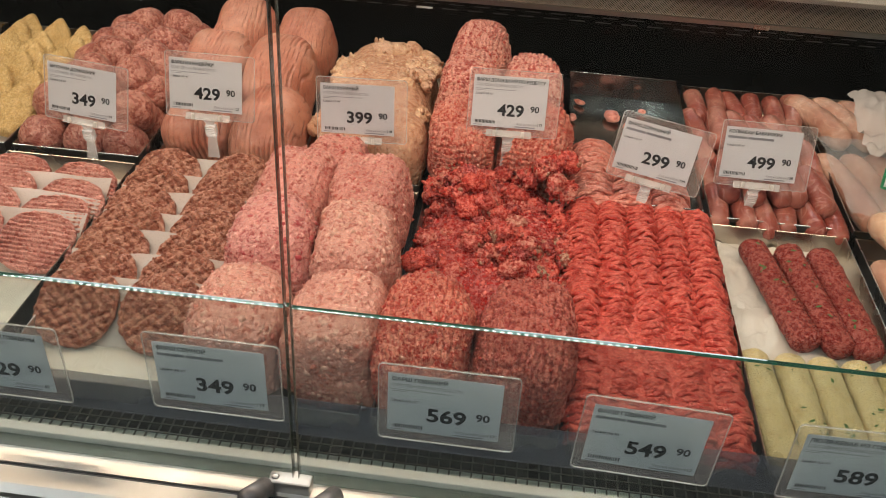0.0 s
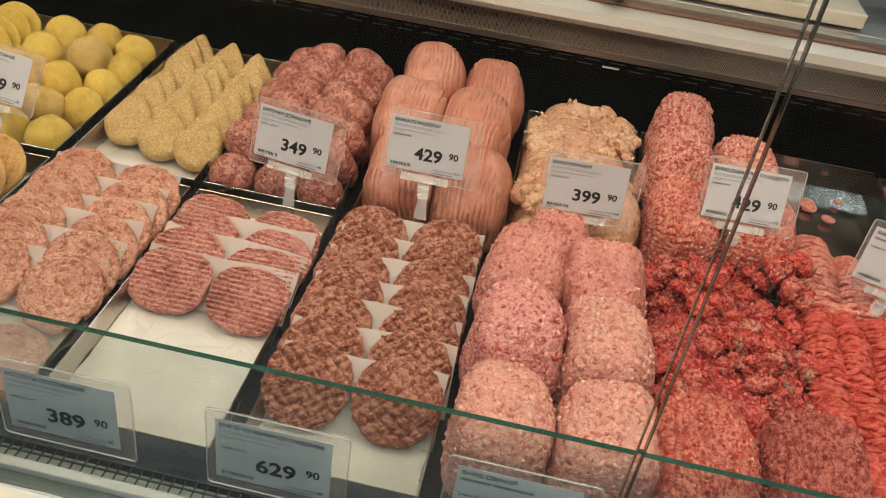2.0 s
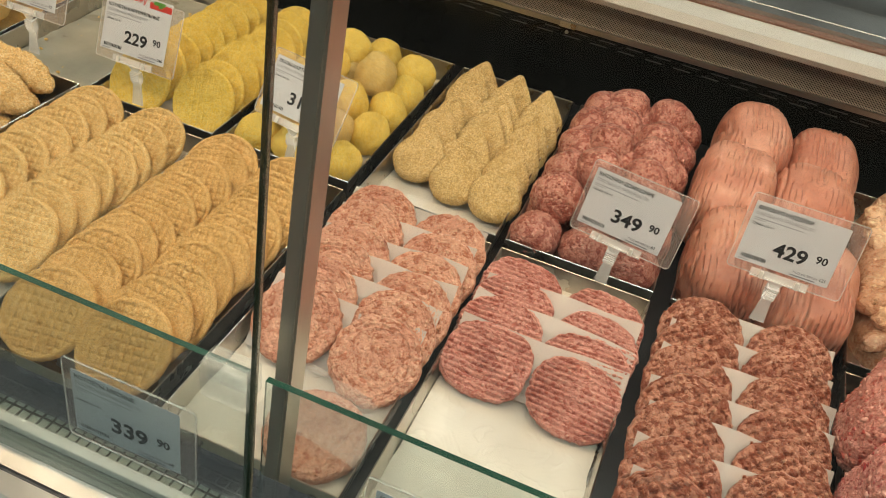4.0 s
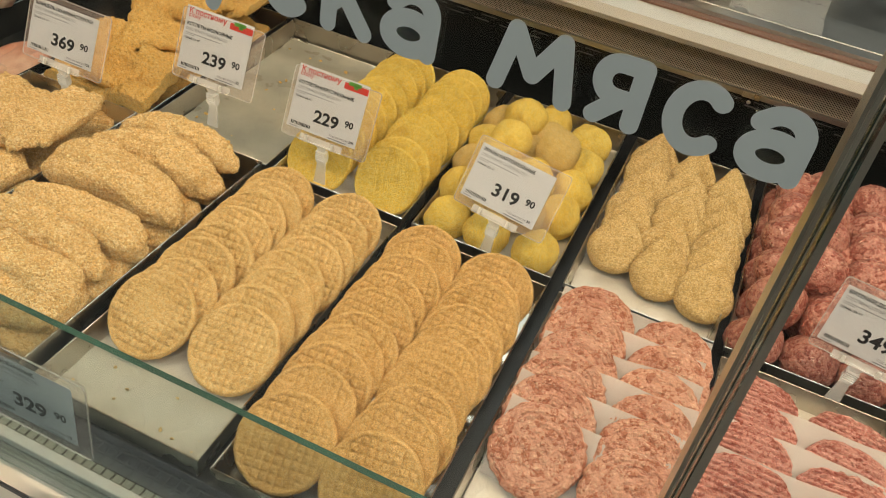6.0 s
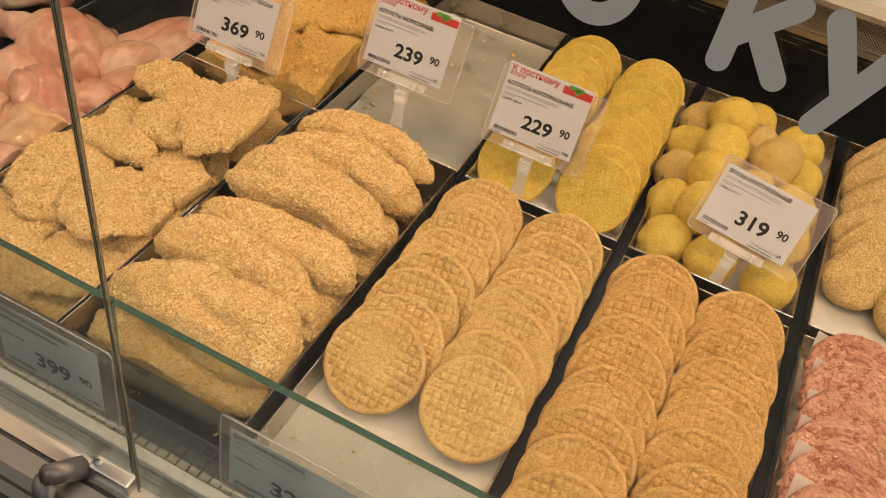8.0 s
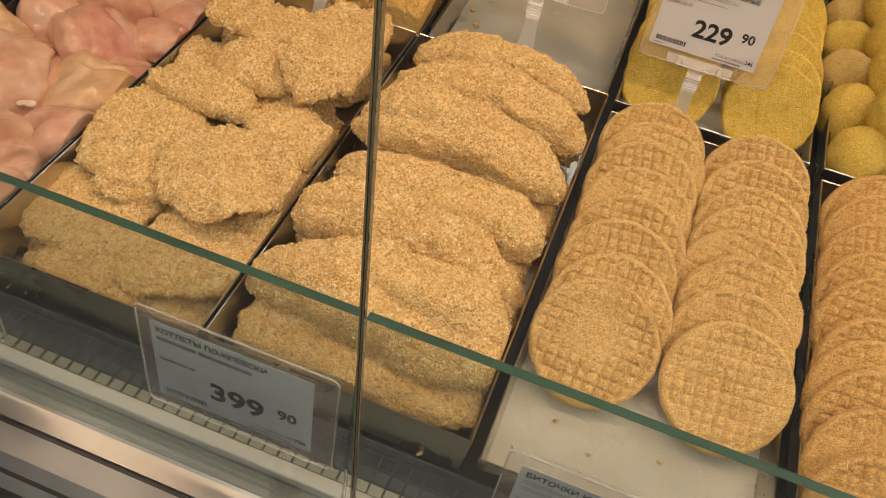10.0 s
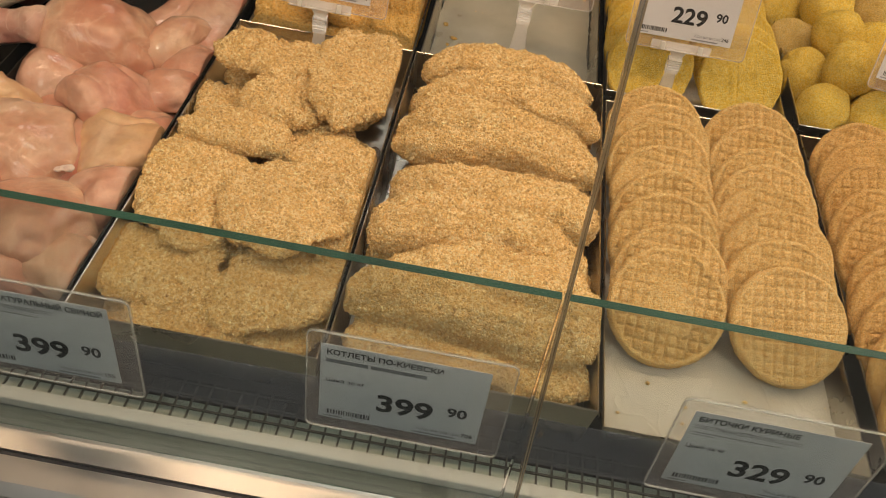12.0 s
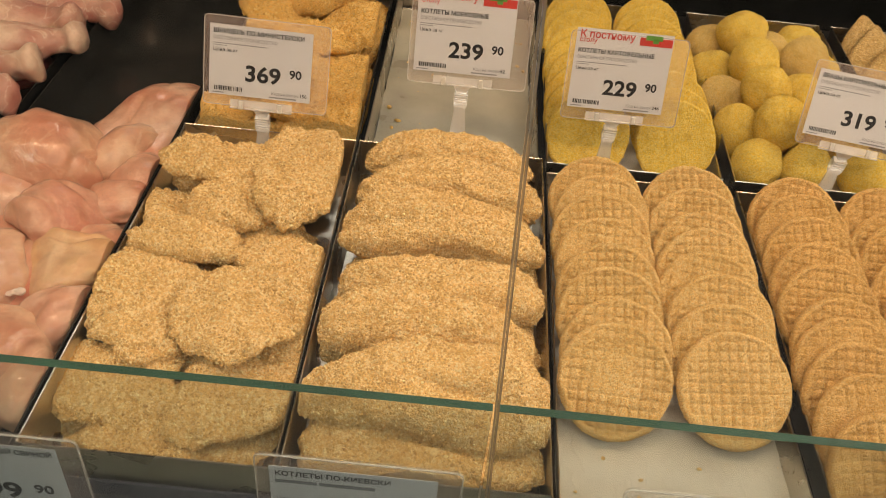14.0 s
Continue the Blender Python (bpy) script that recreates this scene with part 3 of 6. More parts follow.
def leaf(bm, at0, at1, z0, z1, off, t):
    """A leaning sheet of glass; at0 and at1 give its side edges at a height. The four side faces take the second material."""
    vs = [bm.verts.new((at(z), glass_y(z) + off + o, z)) for at in (at0, at1) for o in (0, t) for z in (z0, z1)]
    for k, f in enumerate(((0, 1, 3, 2), (4, 6, 7, 5), (0, 4, 5, 1), (2, 3, 7, 6), (0, 2, 6, 4), (1, 5, 7, 3))):
        bm.faces.new([vs[i] for i in f]).material_index = 0 if k in (2, 3) else 1


def pane(name, at0, at1, z0, z1, off, t, parent, label, mat=GLASS, edge=GLASS_EDGE):
    bm = bmesh.new()
    leaf(bm, at0, at1, z0, z1, off, t)
    ob = part(name, bm_mesh(name, bm, (mat, edge)), parent, label)
    ob.visible_shadow = False
    return ob


front = thing("window_1", None, "tall clear glass panes fronting the meat counter", "window", kind="structure")
SEAM_DARK = sheet("dark_green_arris", (0.014, 0.040, 0.026), 0.30, 0.15)
# lighter tan for one joint, again refraction painted as colour
SEAM_TAN = sheet("tan_glass_arris", (0.72, 0.56, 0.38), 0.45, 0.1)
# middle of each joint at the height 0.95, its lean, half its width and the look of its edges
SEAMS = ((-1.56, 0.0, 0.0035, SEAM), (-0.918, 0.0, 0.0035, SEAM), (-0.2645, -0.043, 0.0013, SEAM_TAN), (0.3785, 0.0, 0.0020, SEAM_DARK), (1.0130, 0.0135, 0.0034, SEAM), (1.655, 0.0, 0.0035, SEAM), (2.30, 0.0, 0.0035, SEAM))


def joint(seam, side, extra=0.0):
    x, lean, half, _ = seam
    return lambda z: x + lean * (z - 0.95) + side * (half + extra)


for a, b in zip(SEAMS, SEAMS[1:]):
    sheet_of_glass = pane("pane", joint(a, 1), joint(b, -1), 0.868, 1.76, 0.0, 0.006, front, "", GLASS, SEAM)
    for seam, side in ((a, 1), (b, -1)):
        bm = bmesh.new()
        leaf(bm, joint(seam, side, -0.0010), joint(seam, side, -0.0001), 0.868, 1.76, -0.0006, 0.0072)
        rim = part("arris", bm_mesh("arris", bm, (seam[3], SEAM_DARK)), sheet_of_glass, "polished glass edge")
        rim.visible_shadow = False
GROUND_EDGE = plain("ground_glass_edge", (0.014, 0.065, 0.046), 0.38, 0.0, 0.25, 12.0, 0.0)
GROUND_EDGE.node_tree.nodes["Principled BSDF"].inputs["Specular IOR Level"].default_value = 0.3
low = thing("window_2", None, "low glass guard with green cut edge behind the price tags", "window", kind="structure")
for a, b in ((-1.56, -0.2725), (-0.2705, 0.3705), (0.3850, 1.0135), (1.0150, 2.30)):
    guard = pane("pane", lambda z: a, lambda z: b, 0.868, 1.090, 0.0085, 0.005, low, "", GLASS_LOW)
    ym = glass_y(1.09) + 0.011
    arc = [(ym + 0.2 * math.sin(t), 1.09025 - 0.2 * (1 - math.cos(t))) for t in np.linspace(0.0125, -0.0125, 7)]
    top = part("polished_edge", strip_mesh("polished_edge", arc, a, b, GLASS_EDGE if a > 0.3 else GROUND_EDGE), guard, "green polished glass edge")
    top.visible_shadow = False

post_m = plain("brown_steel", (0.56, 0.50, 0.42), 0.34, 0.9, 0.06, 14.0, 0.0002, 220.0)
bm = bmesh.new()
for z, in ((0.80,), (1.80,)):
    y = -0.480 + 0.10 * (z - 0.95)
    for px, py in ((0.3790, 0), (0.3925, 0), (0.3925, 0.026), (0.3790, 0.026)):
        bm.verts.new((px, y + py, z))
bm.verts.ensure_lookup_table()
for f in ((0, 1, 5, 4), (1, 2, 6, 5), (2, 3, 7, 6), (3, 0, 4, 7), (3, 2, 1, 0), (4, 5, 6, 7)):
    bm.faces.new([bm.verts[i] for i in f])
bmesh.ops.bevel(bm, geom=list(bm.edges), offset=0.002, segments=2, affect="EDGES")
thing("post", bm_mesh("post", bm, post_m), "brushed steel upright post behind the glass", "post", kind="structure")

# case canopy with its lamp, above the view
canopy = thing("canopy", box_mesh("canopy", X0, X1, -0.46, 0.3, 1.80, 1.86, WHITE_METAL), "white canopy over the counter", "canopy", kind="structure")


# unseen baffle, added to hold the lamp's light back from the front rail
part("fascia", box_mesh("fascia", X0, X1, -0.312, -0.302, 1.635, 1.80, WHITE_METAL), canopy)


def curve_of(cx, cy, rx, ry, a0, a1, n=14):
    return [(cx + rx * math.cos(radians(a0 + (a1 - a0) * k / n)), cy + ry * math.sin(radians(a0 + (a1 - a0) * k / n))) for k in range(n + 1)]


STROKES = {"г": [[(0, 0), (0, 1), (1, 1)]], "о": [curve_of(0.5, 0.5, 0.5, 0.5, 0, 360, 24)], "к": [[(0, 0), (0, 1)], [(0.9, 1), (0.1, 0.42)], [(0.38, 0.62), (1, 0)]],
           "у": [[(0, 1), (0.5, 0.12)], [(1, 1), (0.30, -0.38)]], "с": [curve_of(0.52, 0.5, 0.52, 0.5, 48, 312, 20)], "а": [[(0.08, 0.80)] + curve_of(0.5, 0.66, 0.42, 0.34, 140, 0, 8) + [(0.92, 0)], curve_of(0.46, 0.29, 0.46, 0.29, 0, 360, 20)],
           "м": [[(0, 0), (0.16, 1), (0.5, 0.30), (0.84, 1), (1, 0)]], "я": [[(0.95, 0), (0.95, 1), (0.5, 1)] + curve_of(0.42, 0.70, 0.42, 0.30, 90, 270, 10) + [(0.95, 0.40)], [(0.55, 0.38), (0.02, 0)]]}


def lettering():
    """Rounded lower-case words on the glass, drawn as strokes with round ends between two places along the pane."""
    owner = thing("glass_lettering", None, "grey vinyl words on the counter glass", "lettering")
    z0, tall, half = 1.3985, 0.0345, 0.0043
    y = glass_y(z0 + 0.02) - 0.0012
    turn = 90 - math.degrees(math.atan(0.06))
    for ch, xa, xb in (("г", -0.064, -0.038), ("о", -0.030, 0.002), ("к", 0.030, 0.0585), ("у", 0.061, 0.093), ("с", 0.1005, 0.1285), ("к", 0.1335, 0.1615), ("а", 0.1650, 0.1965),
                       ("м", 0.2205, 0.2615), ("я", 0.2670, 0.2935), ("с", 0.3000, 0.3290), ("а", 0.3325, 0.3640)):
        verts, faces = [], []
        for line in STROKES[ch]:
            pts = [Vector((half + u * (xb - xa - 2 * half), half + v * (tall - 2 * half))) for u, v in line]
            for p, q in zip(pts, pts[1:]):
                d = math.atan2(q.y - p.y, q.x - p.x)
                lift, base = 0.0002 + len(faces) * 0.0000006, len(verts)
                verts.append(((p.x + q.x) / 2, (p.y + q.y) / 2, lift))
                for c, a0 in ((q, -0.5), (p, 0.5)):
                    for k in range(9):
                        a = d + math.pi * (a0 + k / 8)
                        verts.append((c.x + half * math.cos(a), c.y + half * math.sin(a), lift))
                faces += [(base, base + 1 + k, base + 1 + (k + 1) % 18) for k in range(18)]
        part("letter", mesh_of("letter", verts, faces, LETTER, smooth=False), owner, "", pose(xa, y, z0, turn, 0, 0))
    return owner


lettering()

# ---- trays ----
COLS = {1: (-0.792, -0.6135), 2: (-0.612, -0.418), 3: (-0.415, -0.209), 4: (-0.204, 0.003), 5: (0.012, 0.215), 6: (0.227, 0.428), 7: (0.436, 0.638),
        8: (0.655, 0.853), 9: (0.868, 1.062), 10: (1.068, 1.270), 11: (1.274, 1.470), 12: (1.476, 1.668), 13: (1.676, 1.875)}


def tray_mesh(w, d, h, lip=0.0016):
    """A folded sheet-metal tray: floor, four slightly flared walls, rolled rim."""
    t, fl = 0.0012, 0.004
    rings = [(fl, t), (0.0, h), (-lip * 0.5, h + 0.0006), (-lip, h - 0.0002), (-t - 0.0002, h - 0.0035), (fl - t, 0.0)]
    verts, faces = [], []
    for inset, z in rings:
        verts += [(inset, inset, z), (w - inset, inset, z), (w - inset, d - inset, z), (inset, d - inset, z)]
    for r in range(len(rings) - 1):
        for i in range(4):
            a, b = r * 4 + i, r * 4 + (i + 1) % 4
            faces.append((b, a, a + 4, b + 4))
    faces += [(0, 1, 2, 3), tuple(len(verts) - 4 + i for i in (3, 2, 1, 0))]
    return mesh_of("tray", verts, faces, TRAY_STEEL, smooth=False)


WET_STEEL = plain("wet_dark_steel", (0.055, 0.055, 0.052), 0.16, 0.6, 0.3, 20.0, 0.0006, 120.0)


def tray(row, n, h, label, y0=None, y1=None, zb=None, tilt=0.0):
    x0, x1 = COLS[n]
    if row == "F":
        y0, y1, zb = -0.430 if y0 is None else y0, -0.003 if y1 is None else y1, DECK_Z + 0.001 if zb is None else zb
    else:
        y0, y1, zb = 0.006 if y0 is None else y0, 0.408 if y1 is None else y1, DECK_Z + 0.001 if zb is None else zb
    gap = 0.0014 if row == "F" and n in (2, 3) else 0.004
    ob = thing("tray", tray_mesh(x1 - x0 - 2 * gap, y1 - y0 - 0.008, h), label, "tray", pose(x0 + gap, y0 + 0.004, zb, tilt), group="steel trays")
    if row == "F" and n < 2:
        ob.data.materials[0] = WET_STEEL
    # smeared, and its colour darkened for the black panel mirrored in it
    if row == "B" and n == 11:
        ob.data.materials[0] = plain("dark_smeared_steel", (0.42, 0.43, 0.42), 0.14, 1.0, 0.2, 18.0, 0.0003, 120.0)
    return ob


def liner(n, y0, y1, z, label="creased white paper lining a steel tray", inset=0.008, tilt=0.0):
    x0, x1 = COLS[n]
    nx, ny = 28, 56
    pts = np.array([(x0 + inset + (x1 - x0 - 2 * inset) * i / nx, y0 + (y1 - y0) * j / ny, 0) for j in range(ny + 1) for i in range(nx + 1)])
    pts[:, 2] = z + 0.0022 + 0.0019 * fbm(pts, 28, n) + (pts[:, 1] - y0) * math.tan(radians(tilt))
    edge = (np.arange(len(pts)) % (nx + 1) == 0) | (np.arange(len(pts)) % (nx + 1) == nx)
    pts[:, 0] += np.where(edge, 0.003 * vnoise(pts, 40, n), 0)
    faces = [(j * (nx + 1) + i, j * (nx + 1) + i + 1, (j + 1) * (nx + 1) + i + 1, (j + 1) * (nx + 1) + i) for j in range(ny) for i in range(nx)]
    return thing("tray_liner", mesh_of("tray_liner", pts, faces, LINER), label, "paper liner")


FLOOR_Z = DECK_Z + 0.003
COLS[0] = (-1.02, -0.800)
for n in range(2, 14):
    deep = n in (2, 3)
    tray("F", n, 0.050 if deep else 0.032, "deep stainless steel tray filled with breaded meat" if deep else "shallow stainless steel tray in the front row")
for n in range(2, 14):
    tray("B", n, 0.044 if n == 11 else 0.036, "nearly empty stainless steel tray smeared with mince" if n == 11 else "shallow stainless steel tray in the back row", tilt=1.5)
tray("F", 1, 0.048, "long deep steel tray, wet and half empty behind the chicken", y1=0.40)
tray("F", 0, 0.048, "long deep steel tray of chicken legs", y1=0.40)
for n in (4, 6, 7, 8, 12):
    liner(n, -0.422, -0.010, FLOOR_Z)
for n in (4, 5, 6):
    liner(n, 0.014, 0.385, FLOOR_Z, tilt=1.5)
old_liner = liner(3, 0.014, 0.392, FLOOR_Z, "greyish wet liner with crumbs in an empty tray", tilt=1.5)
old_liner.data.materials[0] = plain("stained_liner", (0.40, 0.37, 0.29), 0.3, 0.0, 0.22, 14.0, 0.0008, 70.0)


def press_in(ob, x0, x1, y0=-0.4225):
    """Soft things that lie against the walls of their tray are flattened there."""
    n = len(ob.data.vertices)
    co = np.empty(n * 3)
    ob.data.vertices.foreach_get("co", co)
    m = np.array(ob.matrix_basis)
    world_co = co.reshape(-1, 3) @ m[:3, :3].T + m[:3, 3]
    keep = world_co.copy()
    for axis, lo, hi in ((0, x0, x1), (1, y0, 9.0)):
        v = world_co[:, axis]
        v = np.where(v > hi, hi + 0.04 * (v - hi), v)
        world_co[:, axis] = np.where(v < lo, lo - 0.04 * (lo - v), v)
    back = np.linalg.inv(m[:3, :3])
    ob.data.vertices.foreach_set("co", (co.reshape(-1, 3) + (world_co - keep) @ back.T).ravel())
    ob.data.update()
    return ob


# ---- cutlets and patties leaning in rows ----
def waffle_cake(name, r, thick, mat, seed, pitch=0.0090, depth=0.0031, warp=0.0006):
    """A round cutlet with a pressed grid on its face."""
    p, f, rr = disc_grid(84, r, thick, 0.10)
    a = radians(rnd(-7, 7))
    w = warp * np.stack([vnoise(p + seed, 45, seed), vnoise(p + seed, 45, seed + 1)], 1)
    q0, q1 = p[:, 0] + w[:, 0], p[:, 1] + w[:, 1]
    u, v = q0 * math.cos(a) + q1 * math.sin(a), -q0 * math.sin(a) + q1 * math.cos(a)
    gu, gv = (np.abs((c / pitch) % 1 - 0.5) * 2 for c in (u, v))
    depth *= (0.9, 0.6, 1.0, 0.7, 0.8)[seed % 5]
    cut = np.maximum(1.3 * np.exp(-(gu / 0.29) ** 2), np.exp(-(gv / 0.27) ** 2))
    worn = np.clip(0.75 + 1.0 * vnoise(p + seed, 24, seed + 5), 0.12, 1)
    top = (p[:, 2] > 0) & (rr < 0.90)
    lip = np.where(p[:, 2] > 0, 0.0005 * np.exp(-((rr - 0.95) / 0.025) ** 2), 0)
    ang = np.arctan2(p[:, 1], p[:, 0])
    ring = np.stack([np.cos(ang), np.sin(ang), np.full(len(p), seed * 1.3)], 1)
    wob = 1 + 0.025 * vnoise(ring, 1.5, seed) + 0.010 * vnoise(ring, 8, seed)
    p[:, 0] *= wob
    p[:, 1] *= wob
    p[:, 2] += np.where(top, -depth * worn * cut, 0) + lip + 0.00045 * fbm(p + seed, 190, seed) + 0.0012 * vnoise(p + seed, 22, seed)
    return mesh_of(name, p, f, (mat, GRAIN[mat.name]), True, coat(p, f, 8.5e-6, 0.00070, seed, True, 0.1))


def coarse_cake(name, r, thick, mat, seed, ribs=0.0, cross=False, square=2.0, deep=1.0):
    """A round raw patty with ragged rim; ribs: spacing of pressed ribs; square: above 2 the outline is squarer."""
    p, f, rr = disc_grid(92 if ribs else 70, r, thick, 0.16)
    ang = np.arctan2(p[:, 1], p[:, 0])
    ring = np.stack([np.cos(ang), np.sin(ang), np.full(len(p), seed * 1.7)], 1)
    wob = (np.abs(np.cos(ang)) ** square + np.abs(np.sin(ang)) ** square) ** (-1 / square) * (1 + 0.035 * vnoise(ring, 1.6, seed) + 0.03 * vnoise(ring, 9.0, seed + 3) * (rr > 0.7))
    p[:, 0] *= wob
    p[:, 1] *= wob * deep
    d = 0.0019 * (0.55 - grains(p + seed, 190, seed)) + 0.0010 * fbm(p + seed, 60, seed)
    worn = np.clip(0.8 + 0.8 * vnoise(p + seed, 30, seed + 6), 0.2, 1)
    if ribs:
        v = p[:, 1] + 0.0012 * vnoise(p + seed, 40, seed + 2)
        d = d * 0.3 - 0.0042 * worn * np.exp(-(((v / ribs) % 1 - 0.5) / 0.23) ** 2)
    if cross:
        for sgn in (1, -1):
            v = (p[:, 0] * 0.62 + sgn * p[:, 1] * 0.78)
            d = d - 0.0030 * worn * np.exp(-(((v / 0.0105) % 1 - 0.5) / 0.19) ** 2)
    p[:, 2] += d * np.sign(p[:, 2] + 1e-9) * np.clip((1.02 - rr) * 8, 0.2, 1) + 0.002 * vnoise(ring * rr[:, None], 1.4, seed)
    return mesh_of(name, p, f, (mat, GRAIN[mat.name]), True, coat(p, f, 1.1e-4, 0.0016, seed, False, -0.45))


def shingled(meshes, name, label, cat, group, xs, y0, y1, count, z, tilt, jitter=0.002, lag=0.0, slope=0.0, uneven=0.0, twist=7.0):
    """Cakes leaning on one another from front to back, in columns at xs."""
    made = []
    for c, x in enumerate(xs):
        for i in range(count):
            y = y0 + (y1 - y0) * i / max(1, count - 1) - lag * c
            if 0 < i < count - 1:
                y += rnd(-uneven, uneven)
            t = tilt + rnd(-3, 3) - uneven * 300 * rnd(0, 1)
            m = pose(x + rnd(-jitter, jitter), y + rnd(-jitter, jitter), z + slope * i + rnd(-0.001, 0.001), t, rnd(-3, 3), 0) @ pose(0, 0, 0, 0, 0, rnd(-twist, twist))
            made.append(thing(name, random.choice(meshes), label, cat, m, group))
    return made


def paper_rows(n, x0, x1, y0, y1, count, z, tilt, height, label):
    """Sheets of parchment between the rows of patties."""
    for i in range(count):
        y = y0 + (y1 - y0) * i / max(1, count - 1)
        nx, ny = 26, 10
        w = x1 - x0 + rnd(-0.006, 0.006)
        pts = np.array([(w * (a / nx - 0.5), height * (b / ny - 0.5), 0) for b in range(ny + 1) for a in range(nx + 1)])
        edge = np.abs(pts[:, 0]) / (w / 2)
        pts[:, 2] = 0.0022 * fbm(pts + i * 3.3 + n, 22, i + n) + 0.010 * np.clip(edge - 0.82, 0, 1) ** 1.2 * np.clip(pts[:, 1] / height + 0.5, 0, 1)
        pts[:, 1] += 0.0035 * vnoise(pts + i, 18, i + 7) * (pts[:, 1] > 0.3 * height)
        faces = [(b * (nx + 1) + a, b * (nx + 1) + a + 1, (b + 1) * (nx + 1) + a + 1, (b + 1) * (nx + 1) + a) for b in range(ny) for a in range(nx)]
        thing("parchment_sheet", mesh_of("parchment_sheet", pts, faces, PARCHMENT), label, "parchment", pose((x0 + x1) / 2 + rnd(-0.002, 0.002), y, z, tilt, rnd(-2, 2), rnd(-2, 2)) @ pose(0, -0.006, 0), "parchment sheets")


cakes = [waffle_cake("waffle_cutlet", 0.0505, 0.0118, CRUMB_GOLD, s) for s in range(5)]
shingled(cakes, "waffle_cutlet", "round golden breaded cutlet with pressed grid, leaning in a row", "cutlet", "waffle cutlets", (-0.150, -0.050), -0.305, -0.062, 8, 0.904, 38, 0.003, uneven=0.007)
cakes = [waffle_cake("waffle_cutlet", 0.0500, 0.0112, CRUMB_ORANGE, s + 9) for s in range(5)]
shingled(cakes, "waffle_cutlet", "round orange-brown breaded cutlet with pressed grid, leaning in a row", "cutlet", "orange cutlets", (0.062, 0.160), -0.375, -0.062, 10, 0.904, 38, 0.003, uneven=0.008)
cakes = [waffle_cake("potato_cutlet", 0.0490, 0.0110, CRUMB_YELLOW, s + 20, 0.0098, 0.0007, 0.0014) for s in range(5)]
shingled(cakes, "potato_cutlet", "round yellow potato cutlet leaning in a row", "cutlet", "potato cutlets", (-0.155, -0.052), 0.058, 0.335, 9, 0.908, 54, 0.004, uneven=0.004, twist=20)
cakes = [coarse_cake("pork_patty", 0.0500, 0.015, M_PATTY_PINK, s + 30) for s in range(5)]
shingled(cakes, "pork_patty", "raw coarse pink patty on parchment, leaning in a row", "patty", "pink patties", (0.284, 0.384), -0.258, -0.052, 6, 0.902, 33, lag=0.010)
paper_rows(6, 0.237, 0.424, -0.248, -0.050, 6, 0.898, 34, 0.086, "translucent parchment sheet between raw pink patties")
thing("pork_patty", coarse_cake("pork_patty", 0.052, 0.018, M_PATTY_PINK, 38), "raw pink patty lying flat under thin film", "patty", pose(0.368, -0.366, 0.879, 2, 0, 0), "pink patties")
cakes = [coarse_cake("ribbed_patty", 0.0497, 0.0120, M_PATTY_RIB, s + 40, 0.0064, square=2.5, deep=0.88) for s in range(5)]
shingled(cakes, "ribbed_patty", "raw pink patty with pressed ribs leaning in a row", "patty", "ribbed patties", (0.487, 0.589), -0.200, -0.074, 4, 0.8935, 26, lag=0.008)
paper_rows(7, 0.444, 0.636, -0.183, -0.099, 3, 0.8930, 26, 0.074, "translucent parchment sheet between ribbed patties")
cakes = [coarse_cake("burger_patty", 0.0500, 0.014, M_PATTY_BROWN, s + 50, cross=True) for s in range(5)]
shingled(cakes, "burger_patty", "raw dark brown beef patty with pressed grid on parchment", "patty", "burger patties", (0.701, 0.803), -0.322, -0.045, 7, 0.900, 33, lag=-0.004)
paper_rows(8, 0.660, 0.852, -0.310, -0.038, 7, 0.896, 34, 0.084, "translucent parchment sheet between burger patties")


def drape(name, x0, x1, y0, y1, z, lift, mat, label, category, seed, nx=26, ny=22, crease=0.004, hump=None):
    """A loose sheet lying over things, creased."""
    pts = np.array([(x0 + (x1 - x0) * a / nx, y0 + (y1 - y0) * b / ny, z) for b in range(ny + 1) for a in range(nx + 1)])
    if hump:
        hx, hy, hr = hump
        d = np.hypot(pts[:, 0] - hx, pts[:, 1] - hy) / hr
        pts[:, 2] += lift * np.clip(1.25 - d, 0, 1) ** 0.5
    pts[:, 2] += crease * np.abs(fbm(pts + seed, 26, seed)) + 0.5 * crease * fbm(pts, 70, seed)
    pts[:, :2] += 0.004 * np.stack([vnoise(pts, 16, seed), vnoise(pts, 16, seed + 1)], 1)
    faces = [(b * (nx + 1) + a, b * (nx + 1) + a + 1, (b + 1) * (nx + 1) + a + 1, (b + 1) * (nx + 1) + a) for b in range(ny) for a in range(nx)]
    return thing(name, mesh_of(name, pts, faces, mat), label, category)


drape("film_sheet", 0.300, 0.428, -0.388, -0.290, 0.879, 0.026, sheet("milky_film", (0.80, 0.76, 0.70), 0.76, 0.2), "thin translucent film over a raw patty", "film", 3, hump=(0.368, -0.366, 0.056))


# ---- balls and drops ----
def ball(name, r, mat, seed, sq=(1, 1, 1), rough=0.0018, n=15, scale=150):
    p, f, u = super_ball(n, r * sq[0], r * sq[1], r * sq[2], 2.1)
    p = p + u * (rough * fbm(p + seed, scale, seed) + 0.09 * r * vnoise(u + seed, 1.4, seed))[:, None]
    crumb = scale > 100 and "crumb" in mat.name
    if mat.name not in GRAIN:
        return mesh_of(name, p, f, mat)
    return mesh_of(name, p, f, (mat, GRAIN[mat.name]), True, coat(p, f, 9e-6 if crumb else 5.5e-5, 0.0006 if crumb else 0.0016, seed, crumb, 0.1 if crumb else -0.2, -2))


